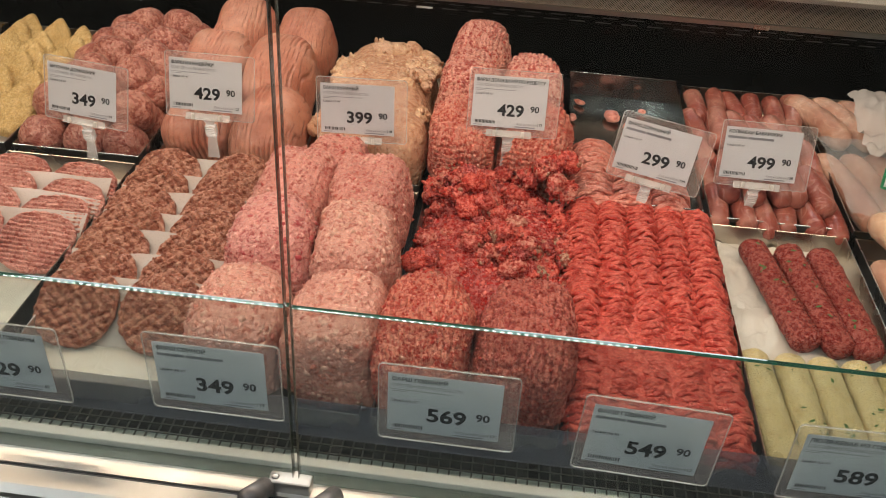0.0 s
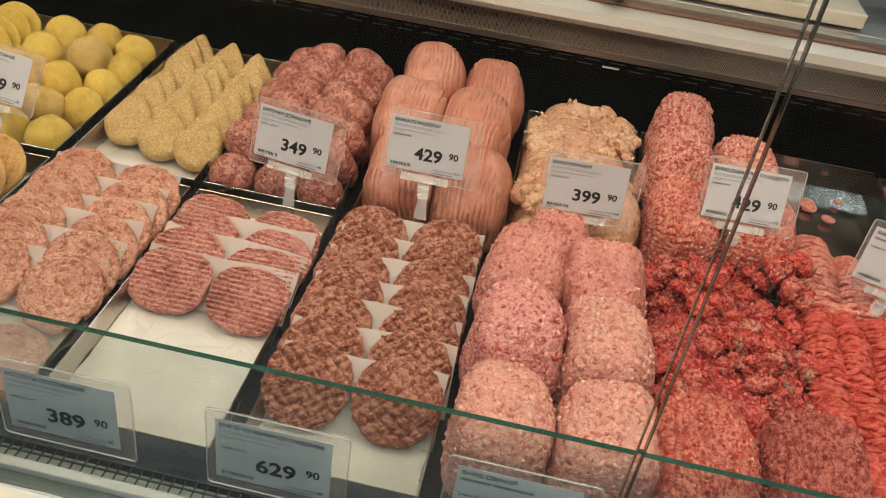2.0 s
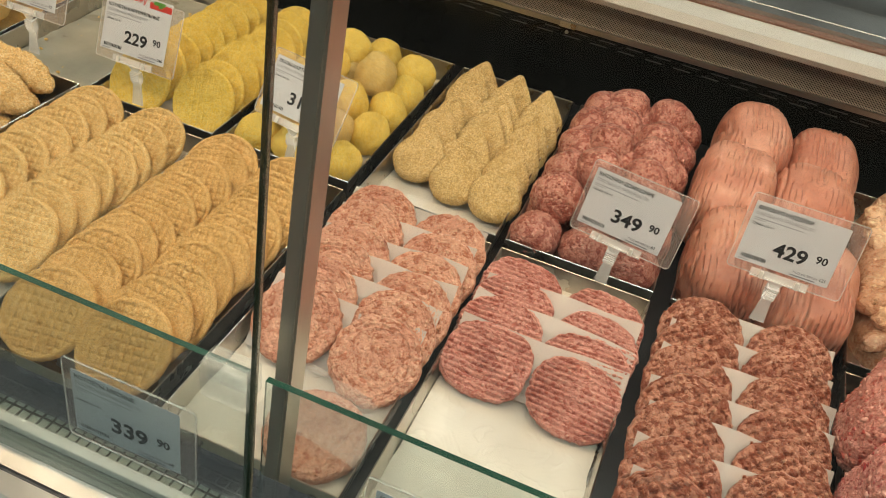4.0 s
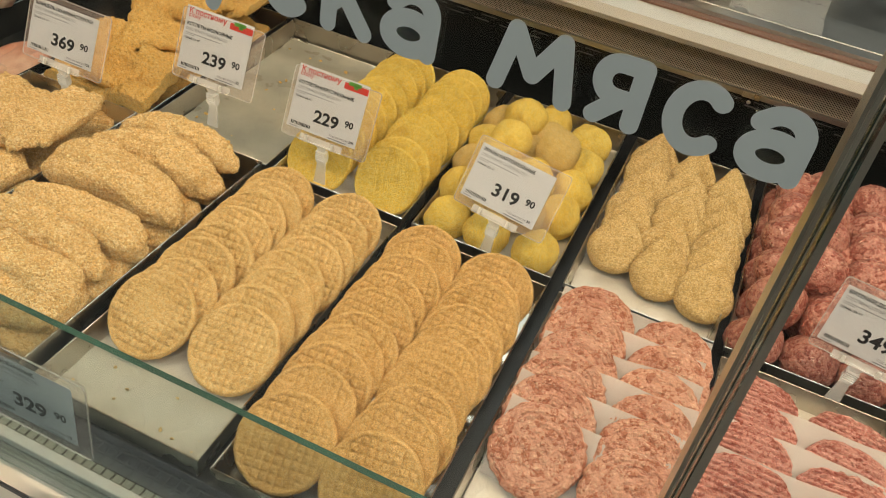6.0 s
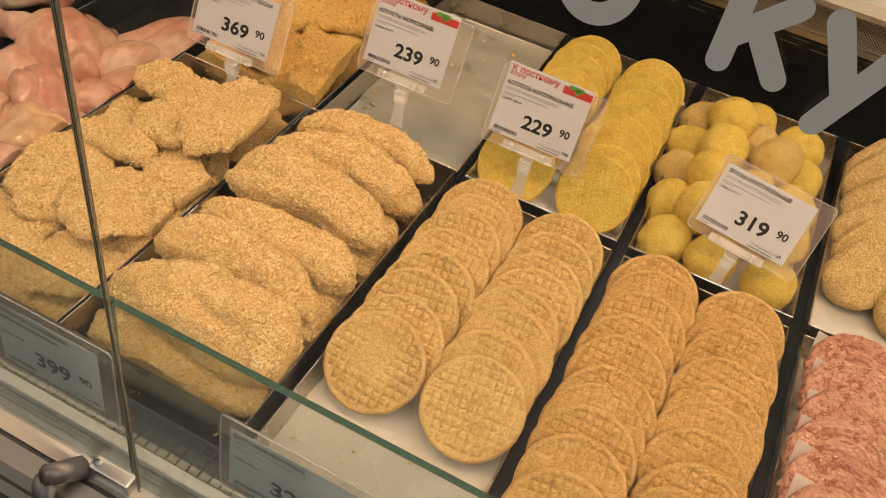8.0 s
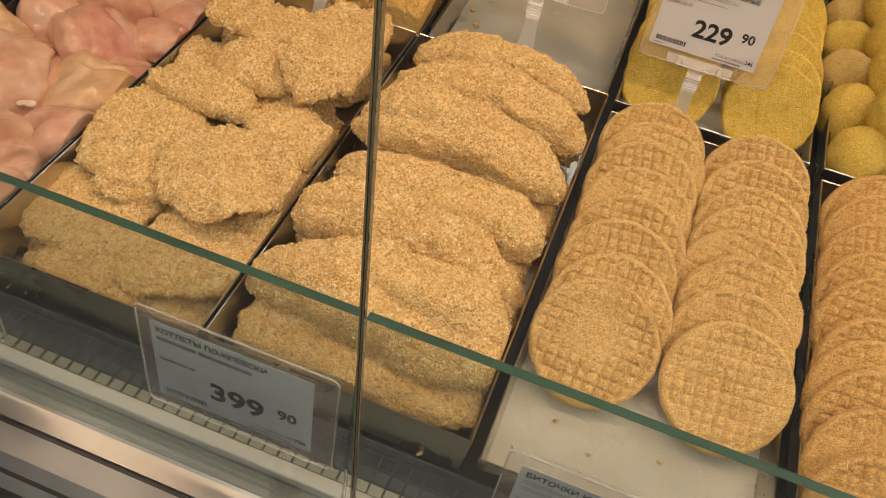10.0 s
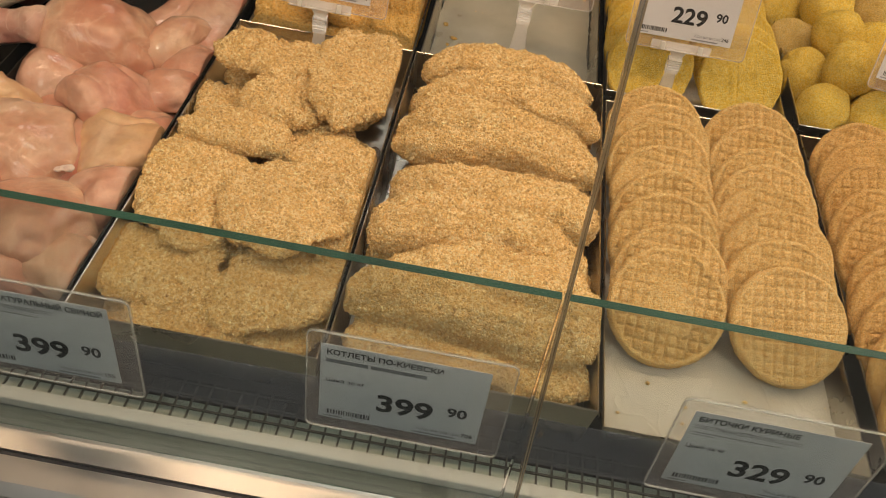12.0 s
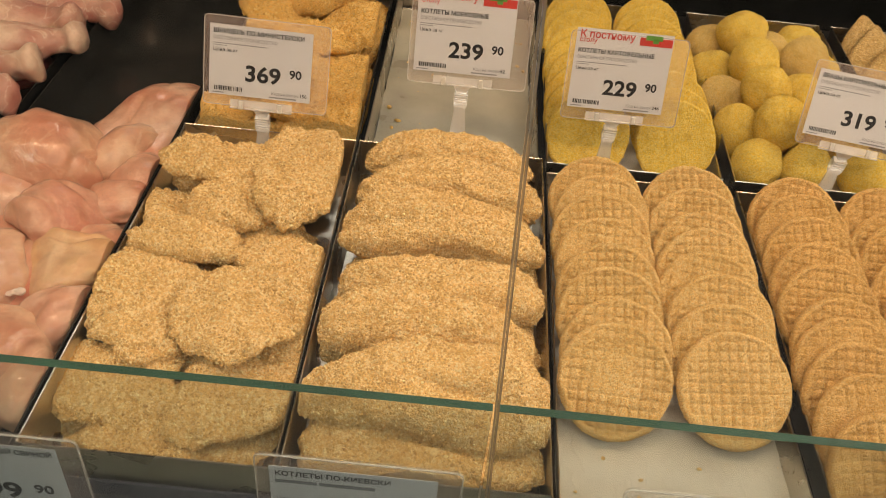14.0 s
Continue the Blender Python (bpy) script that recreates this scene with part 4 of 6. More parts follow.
CRUMB_BALL = crumbs("pale_yellow_crumb", (0.54, 0.33, 0.075), (0.74, 0.505, 0.145), (0.88, 0.69, 0.32), 620.0)
balls = [ball("potato_ball", 0.0305, CRUMB_BALL if s in (0, 3) else CRUMB_YELLOW, s, (1, 1.1, 0.96)) for s in range(6)]
for x, y, z in ((0.049, 0.050, 0.895), (0.107, 0.050, 0.895), (0.178, 0.048, 0.895), (0.037, 0.118, 0.895), (0.033, 0.185, 0.896), (0.030, 0.252, 0.898), (0.030, 0.318, 0.900),
                (0.068, 0.298, 0.936), (0.068, 0.222, 0.936), (0.070, 0.152, 0.934), (0.074, 0.088, 0.930), (0.168, 0.345, 0.902), (0.138, 0.242, 0.934), (0.178, 0.272, 0.898), (0.180, 0.205, 0.898),
                (0.182, 0.138, 0.896), (0.134, 0.110, 0.905), (0.098, 0.360, 0.902), (0.112, 0.300, 0.905), (0.128, 0.175, 0.915), (0.090, 0.258, 0.900), (0.095, 0.190, 0.898), (0.100, 0.125, 0.898)):
    thing("potato_ball", random.choice(balls), "yellow breaded potato ball heaped in a steel tray", "potato ball", pose(x, y, z, rnd(0, 90), rnd(0, 90), rnd(0, 180)), "potato balls")
balls = [ball("meatball", 0.0335, M_BALL, s, (1, 1.04, 0.94), 0.0012) for s in range(5)]
for cols, rows, x, y, z, dx, dy in ((3, 6, 0.473, 0.045, 0.895, 0.064, 0.064), (3, 5, 0.478, 0.085, 0.934, 0.062, 0.066), (2, 4, 0.518, 0.150, 0.955, 0.064, 0.066)):
    for j in range(rows):
        for i in range(cols):
            thing("meatball", random.choice(balls), "raw pink meatball heaped in a steel tray", "meatball",
                  pose(x + i * dx + rnd(-0.004, 0.004), y + j * dy + rnd(-0.006, 0.006), z + rnd(-0.004, 0.004), rnd(0, 90), rnd(0, 90), rnd(0, 180)), "meatballs")


def teardrop(name, mat, seed):
    p, f, rr = disc_grid(40, 0.0360, 0.020, 0.30)
    t = np.clip(p[:, 1] / 0.0355, 0, 1)
    p[:, 0] *= (1 - t ** 1.8 * 0.52) * (1 + 0.06 * vnoise(p * 0 + seed, 1.0, seed))
    p[:, 1] *= 1 + 0.62 * t
    p[:, 2] = p[:, 2] * (1 - 0.2 * t) + 0.0008 * fbm(p + seed, 160, seed) + 0.005 * vnoise(p + seed, 30, seed) + 0.003 * vnoise(p + seed, 55, seed + 4)
    return mesh_of(name, p, f, (mat, GRAIN[mat.name]), True, coat(p, f, 6e-6, 0.00095, seed, True, 0.3, -2))


drops = [teardrop("breaded_drop", CRUMB_OLIVE, s + 3) for s in range(4)]
for x, y0 in ((0.272, 0.118), (0.333, 0.098), (0.396, 0.082)):
    shingled(drops, "breaded_drop", "teardrop-shaped breaded cutlet standing in a row", "cutlet", "teardrop cutlets", (x,), y0, y0 + 0.240, 6, 0.900, 37, 0.004, uneven=0.006, twist=9)


# ---- formed loaves of mince ----
def loaf(name, rx, ry, rz, mat, seed, gran=0.0046, gs=165, n=38, power=3.0, bits=2.4e-5, bit=0.0025, strand=0.0, bead=None):
    """A formed block of ground meat: rounded box with grains standing out. bead: spacing across and along of strand ends, and their height."""
    p, f, u = super_ball(n, rx, ry, rz, power)
    p[:, 0] *= 1 - 0.10 * p[:, 2] / rz
    d = gran * (0.6 - grains(p * (1, 1, 0.75) + seed, gs, seed)) + 0.006 * vnoise(p + seed, 20, seed)
    if strand:
        lane = (p[:, 0] + 0.004 * vnoise(p * (0.5, 1, 1) + seed, 26, seed)) / 0.0078
        cut = np.exp(-(((lane % 1) - 0.5) / 0.15) ** 2) * np.clip(vnoise(p * (1.2, 0.35, 0.35) + seed, 80, seed) * 3.5 + 0.1, 0, 1)
        ends = np.clip(np.abs(p[:, 1]) / ry - 0.72, 0, 1) / 0.28
        d = d - strand * cut - 0.0035 * ends * np.abs(np.sin(lane * math.pi)) ** 0.5
    if bead:
        wx, wv, high = bead
        across = (p[:, 0] + 0.0040 * vnoise(p + seed, 48, seed + 3)) / wx
        along = np.arctan2(p[:, 2] / rz, p[:, 1] / ry) * (ry + rz) / 2 / wv + 0.6 * vnoise(p + seed, 60, seed + 4) + 0.5 * np.sin(np.floor(across) * 12.9 + seed)
        d = d + high * (np.abs(np.sin(math.pi * across)) ** 0.6 * np.abs(np.sin(math.pi * along)) ** 0.5 - 0.6)
    p = p + u * d[:, None]
    f = [q for q in f if u[list(q), 2].mean() > -0.6]
    if not bits:
        return mesh_of(name, p, f, mat)
    return mesh_of(name, p, f, (mat, GRAIN[mat.name]), True, coat(p, f, bits, bit, seed, False, -0.25))


def loaves(name, label, cat, group, mats, rows, rx, ry, rz, **kw):
    for k, (x, y, z, rot, mi, sc) in enumerate(rows):
        thing(name, loaf(name, rx * sc, ry * sc, rz * sc, mats[mi], 60 + k * 3 + len(name), **kw), label, cat, pose(x, y, z, rot, rnd(-4, 4), rnd(-6, 6)), group)


loaves("pork_mince_loaf", "pale pink loaf of coarse pork mince in a tray", "minced meat", "pork mince loaves", (M_PORK, M_PORKD, M_PORKR),
       [(0.915, -0.357, 0.925, 0, 0, 1), (1.020, -0.352, 0.925, 0, 0, 1.03), (0.914, -0.232, 0.935, 4, 1, 1), (1.016, -0.226, 0.935, 4, 0, 1), (0.912, -0.115, 0.935, 6, 2, 0.97), (1.010, -0.110, 0.935, 6, 2, 0.98), (0.945, -0.025, 0.925, 10, 2, 0.8)], 0.0525, 0.063, 0.060, power=3.8, bits=1.1e-4, bit=0.0028, gran=0.0030, gs=130, n=56, bead=(0.0090, 0.0120, 0.0022))
loaves("beef_mince_loaf", "dark red loaf of beef mince with pale fat grains", "minced meat", "beef mince loaves", (M_BEEF, M_BEEFB),
       [(1.118, -0.352, 0.925, 6, 0, 1), (1.223, -0.348, 0.930, 6, 1, 1)], 0.053, 0.076, 0.064, gran=0.0022, gs=185, power=3.4, bits=5.0e-5, bit=0.0018, n=66, bead=(0.0068, 0.0130, 0.0046))
loaves("turkey_mince_loaf", "smooth pale pink loaf of turkey mince with drawn grooves", "minced meat", "turkey mince loaves", (M_TURKEY,),
       [(0.710, 0.085, 0.915, 14, 0, 1), (0.818, 0.085, 0.908, 14, 0, 1.02), (0.692, 0.215, 0.938, 16, 0, 1), (0.797, 0.225, 0.933, 16, 0, 1.02), (0.706, 0.328, 0.956, 14, 0, 0.95), (0.806, 0.343, 0.944, 14, 0, 0.94)],
       0.055, 0.078, 0.060, gran=0.0008, gs=130, strand=0.0050, power=3.2, bits=0, n=52)
M_HOMED = mince("dark_home_mince", (0.36, 0.024, 0.018), (0.50, 0.075, 0.052), (0.78, 0.46, 0.36), 0.30, 190.0, 0.30)
loaves("home_mince_loaf", "coarse red and white loaf of home-style mince", "minced meat", "home mince loaves", (M_HOME, M_HOMED),
       [(1.112, 0.080, 0.930, 8, 0, 1), (1.222, 0.095, 0.925, 8, 0, 1), (1.108, 0.205, 0.952, 10, 1, 0.96), (1.212, 0.225, 0.945, 10, 1, 1), (1.118, 0.312, 0.962, 6, 1, 0.94)], 0.051, 0.066, 0.062, bits=6e-5, bit=0.0019, gran=0.0018, gs=190, n=66, bead=(0.0070, 0.0086, 0.0044))


# ---- loose heaps ----
def clumps(name, mat, label, seed, spots, small, size, base, power=2.2, gran=0.004, gs=190, n=12):
    """Torn clumps of mince with loose grains on them. spots: x, y, z, radius; small: number and size of loose grains."""
    rng = random.Random(seed)
    verts, faces, count = [], [], 0
    for k, (x, y, z, r) in enumerate(spots):
        p, f, u = super_ball(n, r * rng.uniform(0.9, 1.5), r * rng.uniform(0.9, 1.4), r * rng.uniform(0.7, 1.0), power)
        d = gran * (0.6 - grains(p + k * 3.7, gs, seed + k)) + 0.34 * r * fbm(p + k * 1.9, 0.7 / r, seed + k)
        p = p + u * d[:, None]
        turn = np.array(pose(0, 0, 0, rng.uniform(-25, 25), rng.uniform(-25, 25), rng.uniform(0, 180)).to_3x3())
        verts.append(p @ turn.T + (x, y, z))
        faces += [tuple(i + count for i in q) for q in f]
        count += len(p)
    top = np.concatenate(verts)
    top = top[top[:, 2] > base]
    bit, bf = unit_sphere(2)
    for k in range(small):
        c = top[rng.randrange(len(top))]
        s = size * rng.uniform(0.5, 1.25)
        turn = np.array(pose(0, 0, 0, rng.uniform(0, 180), rng.uniform(0, 180), rng.uniform(0, 180)).to_3x3())
        verts.append((bit * (s * rng.uniform(1, 2.6), s, s)) @ turn.T + c)
        faces += [tuple(i + count for i in q) for q in bf]
        count += len(bit)
    return thing(name, mesh_of(name, np.concatenate(verts), faces, mat), label, "minced meat")


rng_spots = random.Random(21)
spots = []
for k in range(130):
    y = rng_spots.uniform(0.05, 0.345)
    x = rng_spots.uniform(0.888, 1.042)
    spots.append((x, y, 0.937 + (y - 0.212) * 0.123 - 0.35 * max(0.0, 0.09 - y) + 0.010 * math.sin(x * 60) * math.sin(y * 45), rng_spots.uniform(0.007, 0.017)))
clumps("torn_chicken_mince", M_CHICK, "pale beige heap of soft torn chicken mince", 5, spots, 900, 0.0034, 0.92, 2.0, 0.0026, 120, 12)
thing("chicken_mince_slab", loaf("chicken_mince_slab", 0.088, 0.185, 0.058, M_CHICK, 88, gran=0.0025, gs=110, power=3.0, bits=0), "beige chicken mince filling a tray under torn clumps", "minced meat", pose(0.962, 0.212, 0.893, 7))
thing("chicken_mince_lump", loaf("chicken_mince_lump", 0.047, 0.062, 0.052, M_CHICK, 83, gran=0.001, gs=90, strand=0.002, power=2.4, bits=0), "smooth yellowish lump of chicken mince", "minced meat", pose(1.016, 0.075, 0.918, 10, 0, 5))
spots = []
for k in range(270):
    x, y = rng_spots.uniform(1.080, 1.278), rng_spots.uniform(-0.285, 0.045)
    ridge = 0.020 * math.sin(x * 41 + y * 23) + 0.016 * math.sin(y * 47 - x * 19)
    rise = 0.030 * min(1.0, max(0.0, (y + 0.20) / 0.20))
    spots.append((x, y, 0.882 + rise + max(-0.008, ridge) + rng_spots.uniform(0, 0.020), rng_spots.uniform(0.006, 0.014)))
clumps("beef_crumble", M_CRUMBLE, "torn clumps of bright red beef mince with brownish scraps", 11, spots, 3800, 0.0028, 0.872, 2.1, 0.0050, 210, 8)
thing("red_mince_slab", loaf("red_mince_slab", 0.096, 0.158, 0.030, M_CRUMBLE, 95, gran=0.006, gs=140, power=3.0), "bright red beef mince under torn clumps", "minced meat", pose(1.172, -0.125, 0.882, 4))


def strands(name, humps, r, mat, label, seed, sides=7, wave=0.0055):
    """Extruded strands of mince laid in arches across rounded ridges. humps: x, half width, front y, back y, base z, height."""
    rng = random.Random(seed)
    verts, faces = [], []
    for hx, hw, ya, yb, zb, hh in humps:
        y = yb
        while y > ya:
            k = (y - ya) / (yb - ya)
            end = 1 - max(0, 1 - k / 0.16) ** 2 * 0.55
            rise = hh * (0.72 + 0.28 * math.sin(math.pi * min(1, 1.15 - k))) * end
            n = 8
            centre = []
            sag, off, swing = rng.uniform(0.003, 0.013), rng.uniform(-0.004, 0.004), rng.uniform(0, 6.28)
            for s in range(n + 1):
                a = -1.25 + 2.5 * s / n
                centre.append(Vector((hx + off + hw * 1.06 * math.sin(a) / math.sin(1.25), y - sag * math.cos(a) + wave * math.sin(s * 1.1 + swing) * 0.7 + rng.uniform(-wave, wave) * 0.3, zb + rise * (math.cos(a) - 0.2) / 0.8 + rng.uniform(-0.0016, 0.0016))))
            rr = r * rng.uniform(0.85, 1.15)
            base = len(verts)
            for s, c in enumerate(centre):
                t = (centre[min(n, s + 1)] - centre[max(0, s - 1)]).normalized()
                u = t.cross(Vector((0, 1, 0.3))).normalized()
                v = t.cross(u)
                fat = rr * (0.55 if s in (0, n) else rng.uniform(0.88, 1.1))
                for g in range(sides):
                    b = 2 * math.pi * g / sides
                    verts.append(tuple(c + fat * (math.cos(b) * u + math.sin(b) * v)))
            for s in range(n):
                for g in range(sides):
                    i, j = base + s * sides + g, base + s * sides + (g + 1) % sides
                    faces.append((i, j, j + sides, i + sides))
            y -= r * rng.uniform(1.0, 1.7)
        base, across, along = len(verts), 10, 24
        for j in range(along + 1):
            k = j / along
            end = 1 - max(0, 1 - k / 0.16) ** 2 * 0.55
            rise = hh * (0.72 + 0.28 * math.sin(math.pi * min(1, 1.15 - k))) * end
            for i in range(across + 1):
                a = -1.25 + 2.5 * i / across
                verts.append((hx + hw * 1.06 * math.sin(a) / math.sin(1.25), ya + (yb - ya) * k - 0.008 * math.cos(a), zb - r * 0.55 + rise * (math.cos(a) - 0.2) / 0.8))
        faces += [(base + j * (across + 1) + i, base + j * (across + 1) + i + 1, base + (j + 1) * (across + 1) + i + 1, base + (j + 1) * (across + 1) + i) for j in range(along) for i in range(across)]
    return thing(name, mesh_of(name, verts, faces, mat), label, "minced meat")


humps = []
for ya, yb, z in ((-0.172, -0.012, 0.894), (-0.305, -0.160, 0.888), (-0.420, -0.290, 0.880)):
    for c in range(5):
        humps.append((1.296 + c * 0.0385, 0.0205, ya + rnd(-0.006, 0.006), yb, z, 0.034))
strands("stranded_beef", humps, 0.0033, M_RED, "bright red beef mince in rows of extruded strands", 3)
thing("stranded_beef_core", loaf("stranded_beef_core", 0.093, 0.202, 0.044, M_RED, 91, gran=0.003, power=4.0, n=24, bits=0), "bright red beef mince under the strands", "minced meat", pose(1.372, -0.214, 0.868))
humps = [(1.312, 0.034, 0.01, 0.150, 0.885, 0.050), (1.368, 0.034, 0.0, 0.120, 0.882, 0.046), (1.422, 0.030, -0.01, 0.085, 0.880, 0.040), (1.34, 0.05, -0.02, 0.03, 0.875, 0.035)]
M_HOMES = mince("home_strand_mince", (0.58, 0.13, 0.085), (0.70, 0.24, 0.17), (0.80, 0.40, 0.31), 0.3, 150.0, 0.32)
strands("stranded_mince", humps, 0.0036, M_HOMES, "pinkish red home-style mince in extruded strands", 8)
thing("stranded_mince_core", loaf("stranded_mince_core", 0.078, 0.072, 0.034, M_HOMES, 93, gran=0.003, power=2.4), "pinkish red mince under the strands", "minced meat", pose(1.362, 0.062, 0.874))
for x, y, r in ((1.356, 0.318, 0.013), (1.382, 0.285, 0.008), (1.30, 0.36, 0.007), (1.285, 0.30, 0.008), (1.41, 0.345, 0.005)):
    thing("mince_crumb", ball("mince_crumb", r, M_HOMES, int(r * 1e4), (1.4, 0.9, 0.6), 0.003, 12, 90), "stray crumb of mince on bare steel", "mince crumb", pose(x, y, 0.880, 0, 0, rnd(0, 180)))


# ---- breaded pieces ----
def cutlet_slab(name, rx, ry, thick, mat, seed, bend=0.007, lobes=0.14, n=80):
    """A flat breaded piece with an uneven outline, sagging over what lies beneath."""
    p, f, rr = disc_grid(n, 1.0, thick, 0.24)
    ang = np.arctan2(p[:, 1], p[:, 0])
    ring = np.stack([np.cos(ang), np.sin(ang), np.full(len(p), seed * 2.3)], 1)
    square = (np.abs(np.cos(ang)) ** 2.7 + np.abs(np.sin(ang)) ** 2.7) ** (-1 / 2.7)
    wob = square * (1 + lobes * vnoise(ring, 1.3, seed) + 0.12 * vnoise(ring, 2.9, seed + 1) + 0.06 * vnoise(ring, 10, seed + 2))
    p[:, 0] *= rx * wob
    p[:, 1] *= ry * wob
    z, flat = p[:, 2].copy(), p * (1, 1, 0)
    p[:, 2] = z * (1 + 0.4 * vnoise(flat + seed, 30, seed)) + bend * vnoise(flat + seed, 24, seed + 3) - bend * 0.3 * rr ** 3
    seam = vnoise(flat + seed, 26, seed + 9) + 0.3 * vnoise(p + seed, 60, seed + 5)
    p[:, 2] += 0.0030 * fbm(p + seed, 190, seed) + 0.0036 * fbm(p + seed, 62, seed + 6) - 0.0050 * np.exp(-(seam / 0.08) ** 2) * np.clip(vnoise(flat + seed, 22, seed + 7) * 2.5 - 0.4, 0, 1) * (z > 0)
    return mesh_of(name, p, f, (mat, GRAIN[mat.name]), True, coat(p, f, 4.4e-6, 0.00102, seed, True, 0.40))


def roll_piece(name, rx, ry, rz, mat, seed, n=44, arch=0.008):
    """A long breaded roll with blunt ends, slightly bowed, creased along a part of its length."""
    p, f, u = super_ball(n, rx, ry, rz, 2.4)
    t = p[:, 0] / rx
    flip = 1 if seed % 2 else -1
    thin = 1 - 0.16 * t * flip + 0.10 * vnoise(np.stack([t, t * 0, t * 0 + seed * 1.7], 1), 1.8, seed)
    p[:, 1] *= thin
    p[:, 2] *= thin
    round_ = np.arctan2(p[:, 2], p[:, 1])
    line = round_ - 1.5 - 0.5 * math.sin(seed * 2.1) - 0.55 * vnoise(np.stack([t * 1.3, t * 0, t * 0 + seed], 1), 1.6, seed + 2)
    fold = np.exp(-(line / 0.16) ** 2) * np.clip(1.1 - 2.2 * np.abs(t - 0.45 * math.sin(seed * 1.3)), 0, 1)
    d = 0.30 * ry * fbm(p * (0.5, 1, 1) + seed, 34, seed) + 0.0030 * fbm(p + seed, 190, seed) + 0.0040 * fbm(p + seed, 62, seed) - 0.0070 * fold
    p = p + u * d[:, None]
    p[:, 2] += arch * (1 - t * t)
    p[:, 1] += 0.010 * (0.5 - t * t) + 0.008 * vnoise(np.stack([t * 0.9, t * 0, t * 0 + seed], 1), 1.0, seed)
    return mesh_of(name, p, f, (mat, GRAIN[mat.name]), True, coat(p, f, 4.4e-6, 0.00102, seed, True, 0.40))


for k, (x, y, z, ry, rz, yaw, rx) in enumerate(((-0.312, -0.042, 0.918, 0.027, 0.024, 4, 0.088), (-0.310, -0.100, 0.922, 0.030, 0.026, 1, 0.094), (-0.309, -0.172, 0.926, 0.035, 0.030, -1, 0.097), (-0.306, -0.240, 0.918, 0.029, 0.026, -3, 0.096),
                                                (-0.318, -0.287, 0.918, 0.030, 0.027, -2, 0.092), (-0.310, -0.352, 0.916, 0.040, 0.030, -2, 0.100), (-0.310, -0.392, 0.890, 0.034, 0.024, -1, 0.098), (-0.31, -0.19, 0.890, 0.036, 0.024, 2, 0.096), (-0.31, -0.07, 0.888, 0.036, 0.024, 0, 0.096), (-0.31, -0.29, 0.888, 0.036, 0.024, 3, 0.096), (-0.31, -0.13, 0.890, 0.036, 0.024, -3, 0.096), (-0.31, -0.24, 0.888, 0.036, 0.022, -3, 0.096))):
    press_in(thing("kiev_cutlet", roll_piece("kiev_cutlet", rx, ry, rz, CRUMB_PALE, k + 5), "long pale breaded cutlet lying across a deep tray", "cutlet", pose(x, y, z, rnd(-6, 10), rnd(-3, 3), yaw), "kiev cutlets"), -0.4120, -0.2120)
for k, (x, y, z, rx, ry, ax, ay, yaw) in enumerate(((-0.515, -0.335, 0.874, 0.080, 0.078, 0, 0, 0), (-0.515, -0.195, 0.880, 0.082, 0.078, 0, 0, 3), (-0.515, -0.062, 0.884, 0.082, 0.056, 0, 0, -3), (-0.528, -0.386, 0.884, 0.046, 0.034, 2, 0, -8),
                                                    (-0.572, -0.350, 0.893, 0.050, 0.046, 2, 4, 10), (-0.468, -0.348, 0.894, 0.044, 0.058, 3, -5, -24), (-0.436, -0.250, 0.902, 0.030, 0.060, 2, -8, 0), (-0.568, -0.274, 0.912, 0.047, 0.052, 2, 6, -14),
                                                    (-0.480, -0.284, 0.921, 0.059, 0.047, 3, -3, -4), (-0.463, -0.200, 0.913, 0.066, 0.029, 2, -9, -38), (-0.555, -0.203, 0.922, 0.054, 0.023, 0, 5, -6), (-0.580, -0.142, 0.908, 0.032, 0.034, 2, 8, 20),
                                                    (-0.520, -0.152, 0.924, 0.044, 0.031, 2, 2, 12), (-0.548, -0.092, 0.933, 0.053, 0.032, 2, 4, -8), (-0.456, -0.114, 0.945, 0.041, 0.062, 3, -6, 12))):
    press_in(thing("schnitzel", cutlet_slab("schnitzel", rx * 1.06, ry * 1.08, 0.0135, CRUMB_PALE, k + 15, 0.007, 0.22), "flat pale breaded pork schnitzel heaped in a deep tray", "schnitzel", pose(x, y, z, ax, ay, yaw), "schnitzels"), -0.6090, -0.4210)
for k, (x, y, z, rx, ry, ax, ay, yaw) in enumerate(((-0.505, 0.20, 0.886, 0.080, 0.150, 6, 0, 0), (-0.560, 0.038, 0.902, 0.046, 0.040, 6, 0, 20), (-0.455, 0.030, 0.904, 0.048, 0.036, 6, -4, -10), (-0.508, 0.066, 0.921, 0.044, 0.034, 4, 0, 30), (-0.448, 0.095, 0.930, 0.036, 0.042, 8, -10, 25), (-0.558, 0.118, 0.928, 0.044, 0.038, 4, 12, -20),
                                                    (-0.500, 0.150, 0.948, 0.054, 0.034, 6, 0, 14), (-0.450, 0.205, 0.946, 0.040, 0.042, 6, -10, 30), (-0.555, 0.215, 0.944, 0.044, 0.040, 6, 8, -10), (-0.502, 0.250, 0.968, 0.052, 0.036, 8, 0, -8), (-0.548, 0.320, 0.956, 0.044, 0.040, 6, 6, 18), (-0.456, 0.320, 0.960, 0.044, 0.042, 6, -6, -18))):
    press_in(thing("amber_schnitzel", cutlet_slab("amber_schnitzel", rx * 1.1, ry * 1.1, 0.016, CRUMB_AMBER, k + 35, 0.014, 0.26), "amber breaded chicken schnitzel heaped in a tray", "schnitzel", pose(x, y, z, ax, ay, yaw), "amber schnitzels"), -0.6075, -0.4225, 0.014)


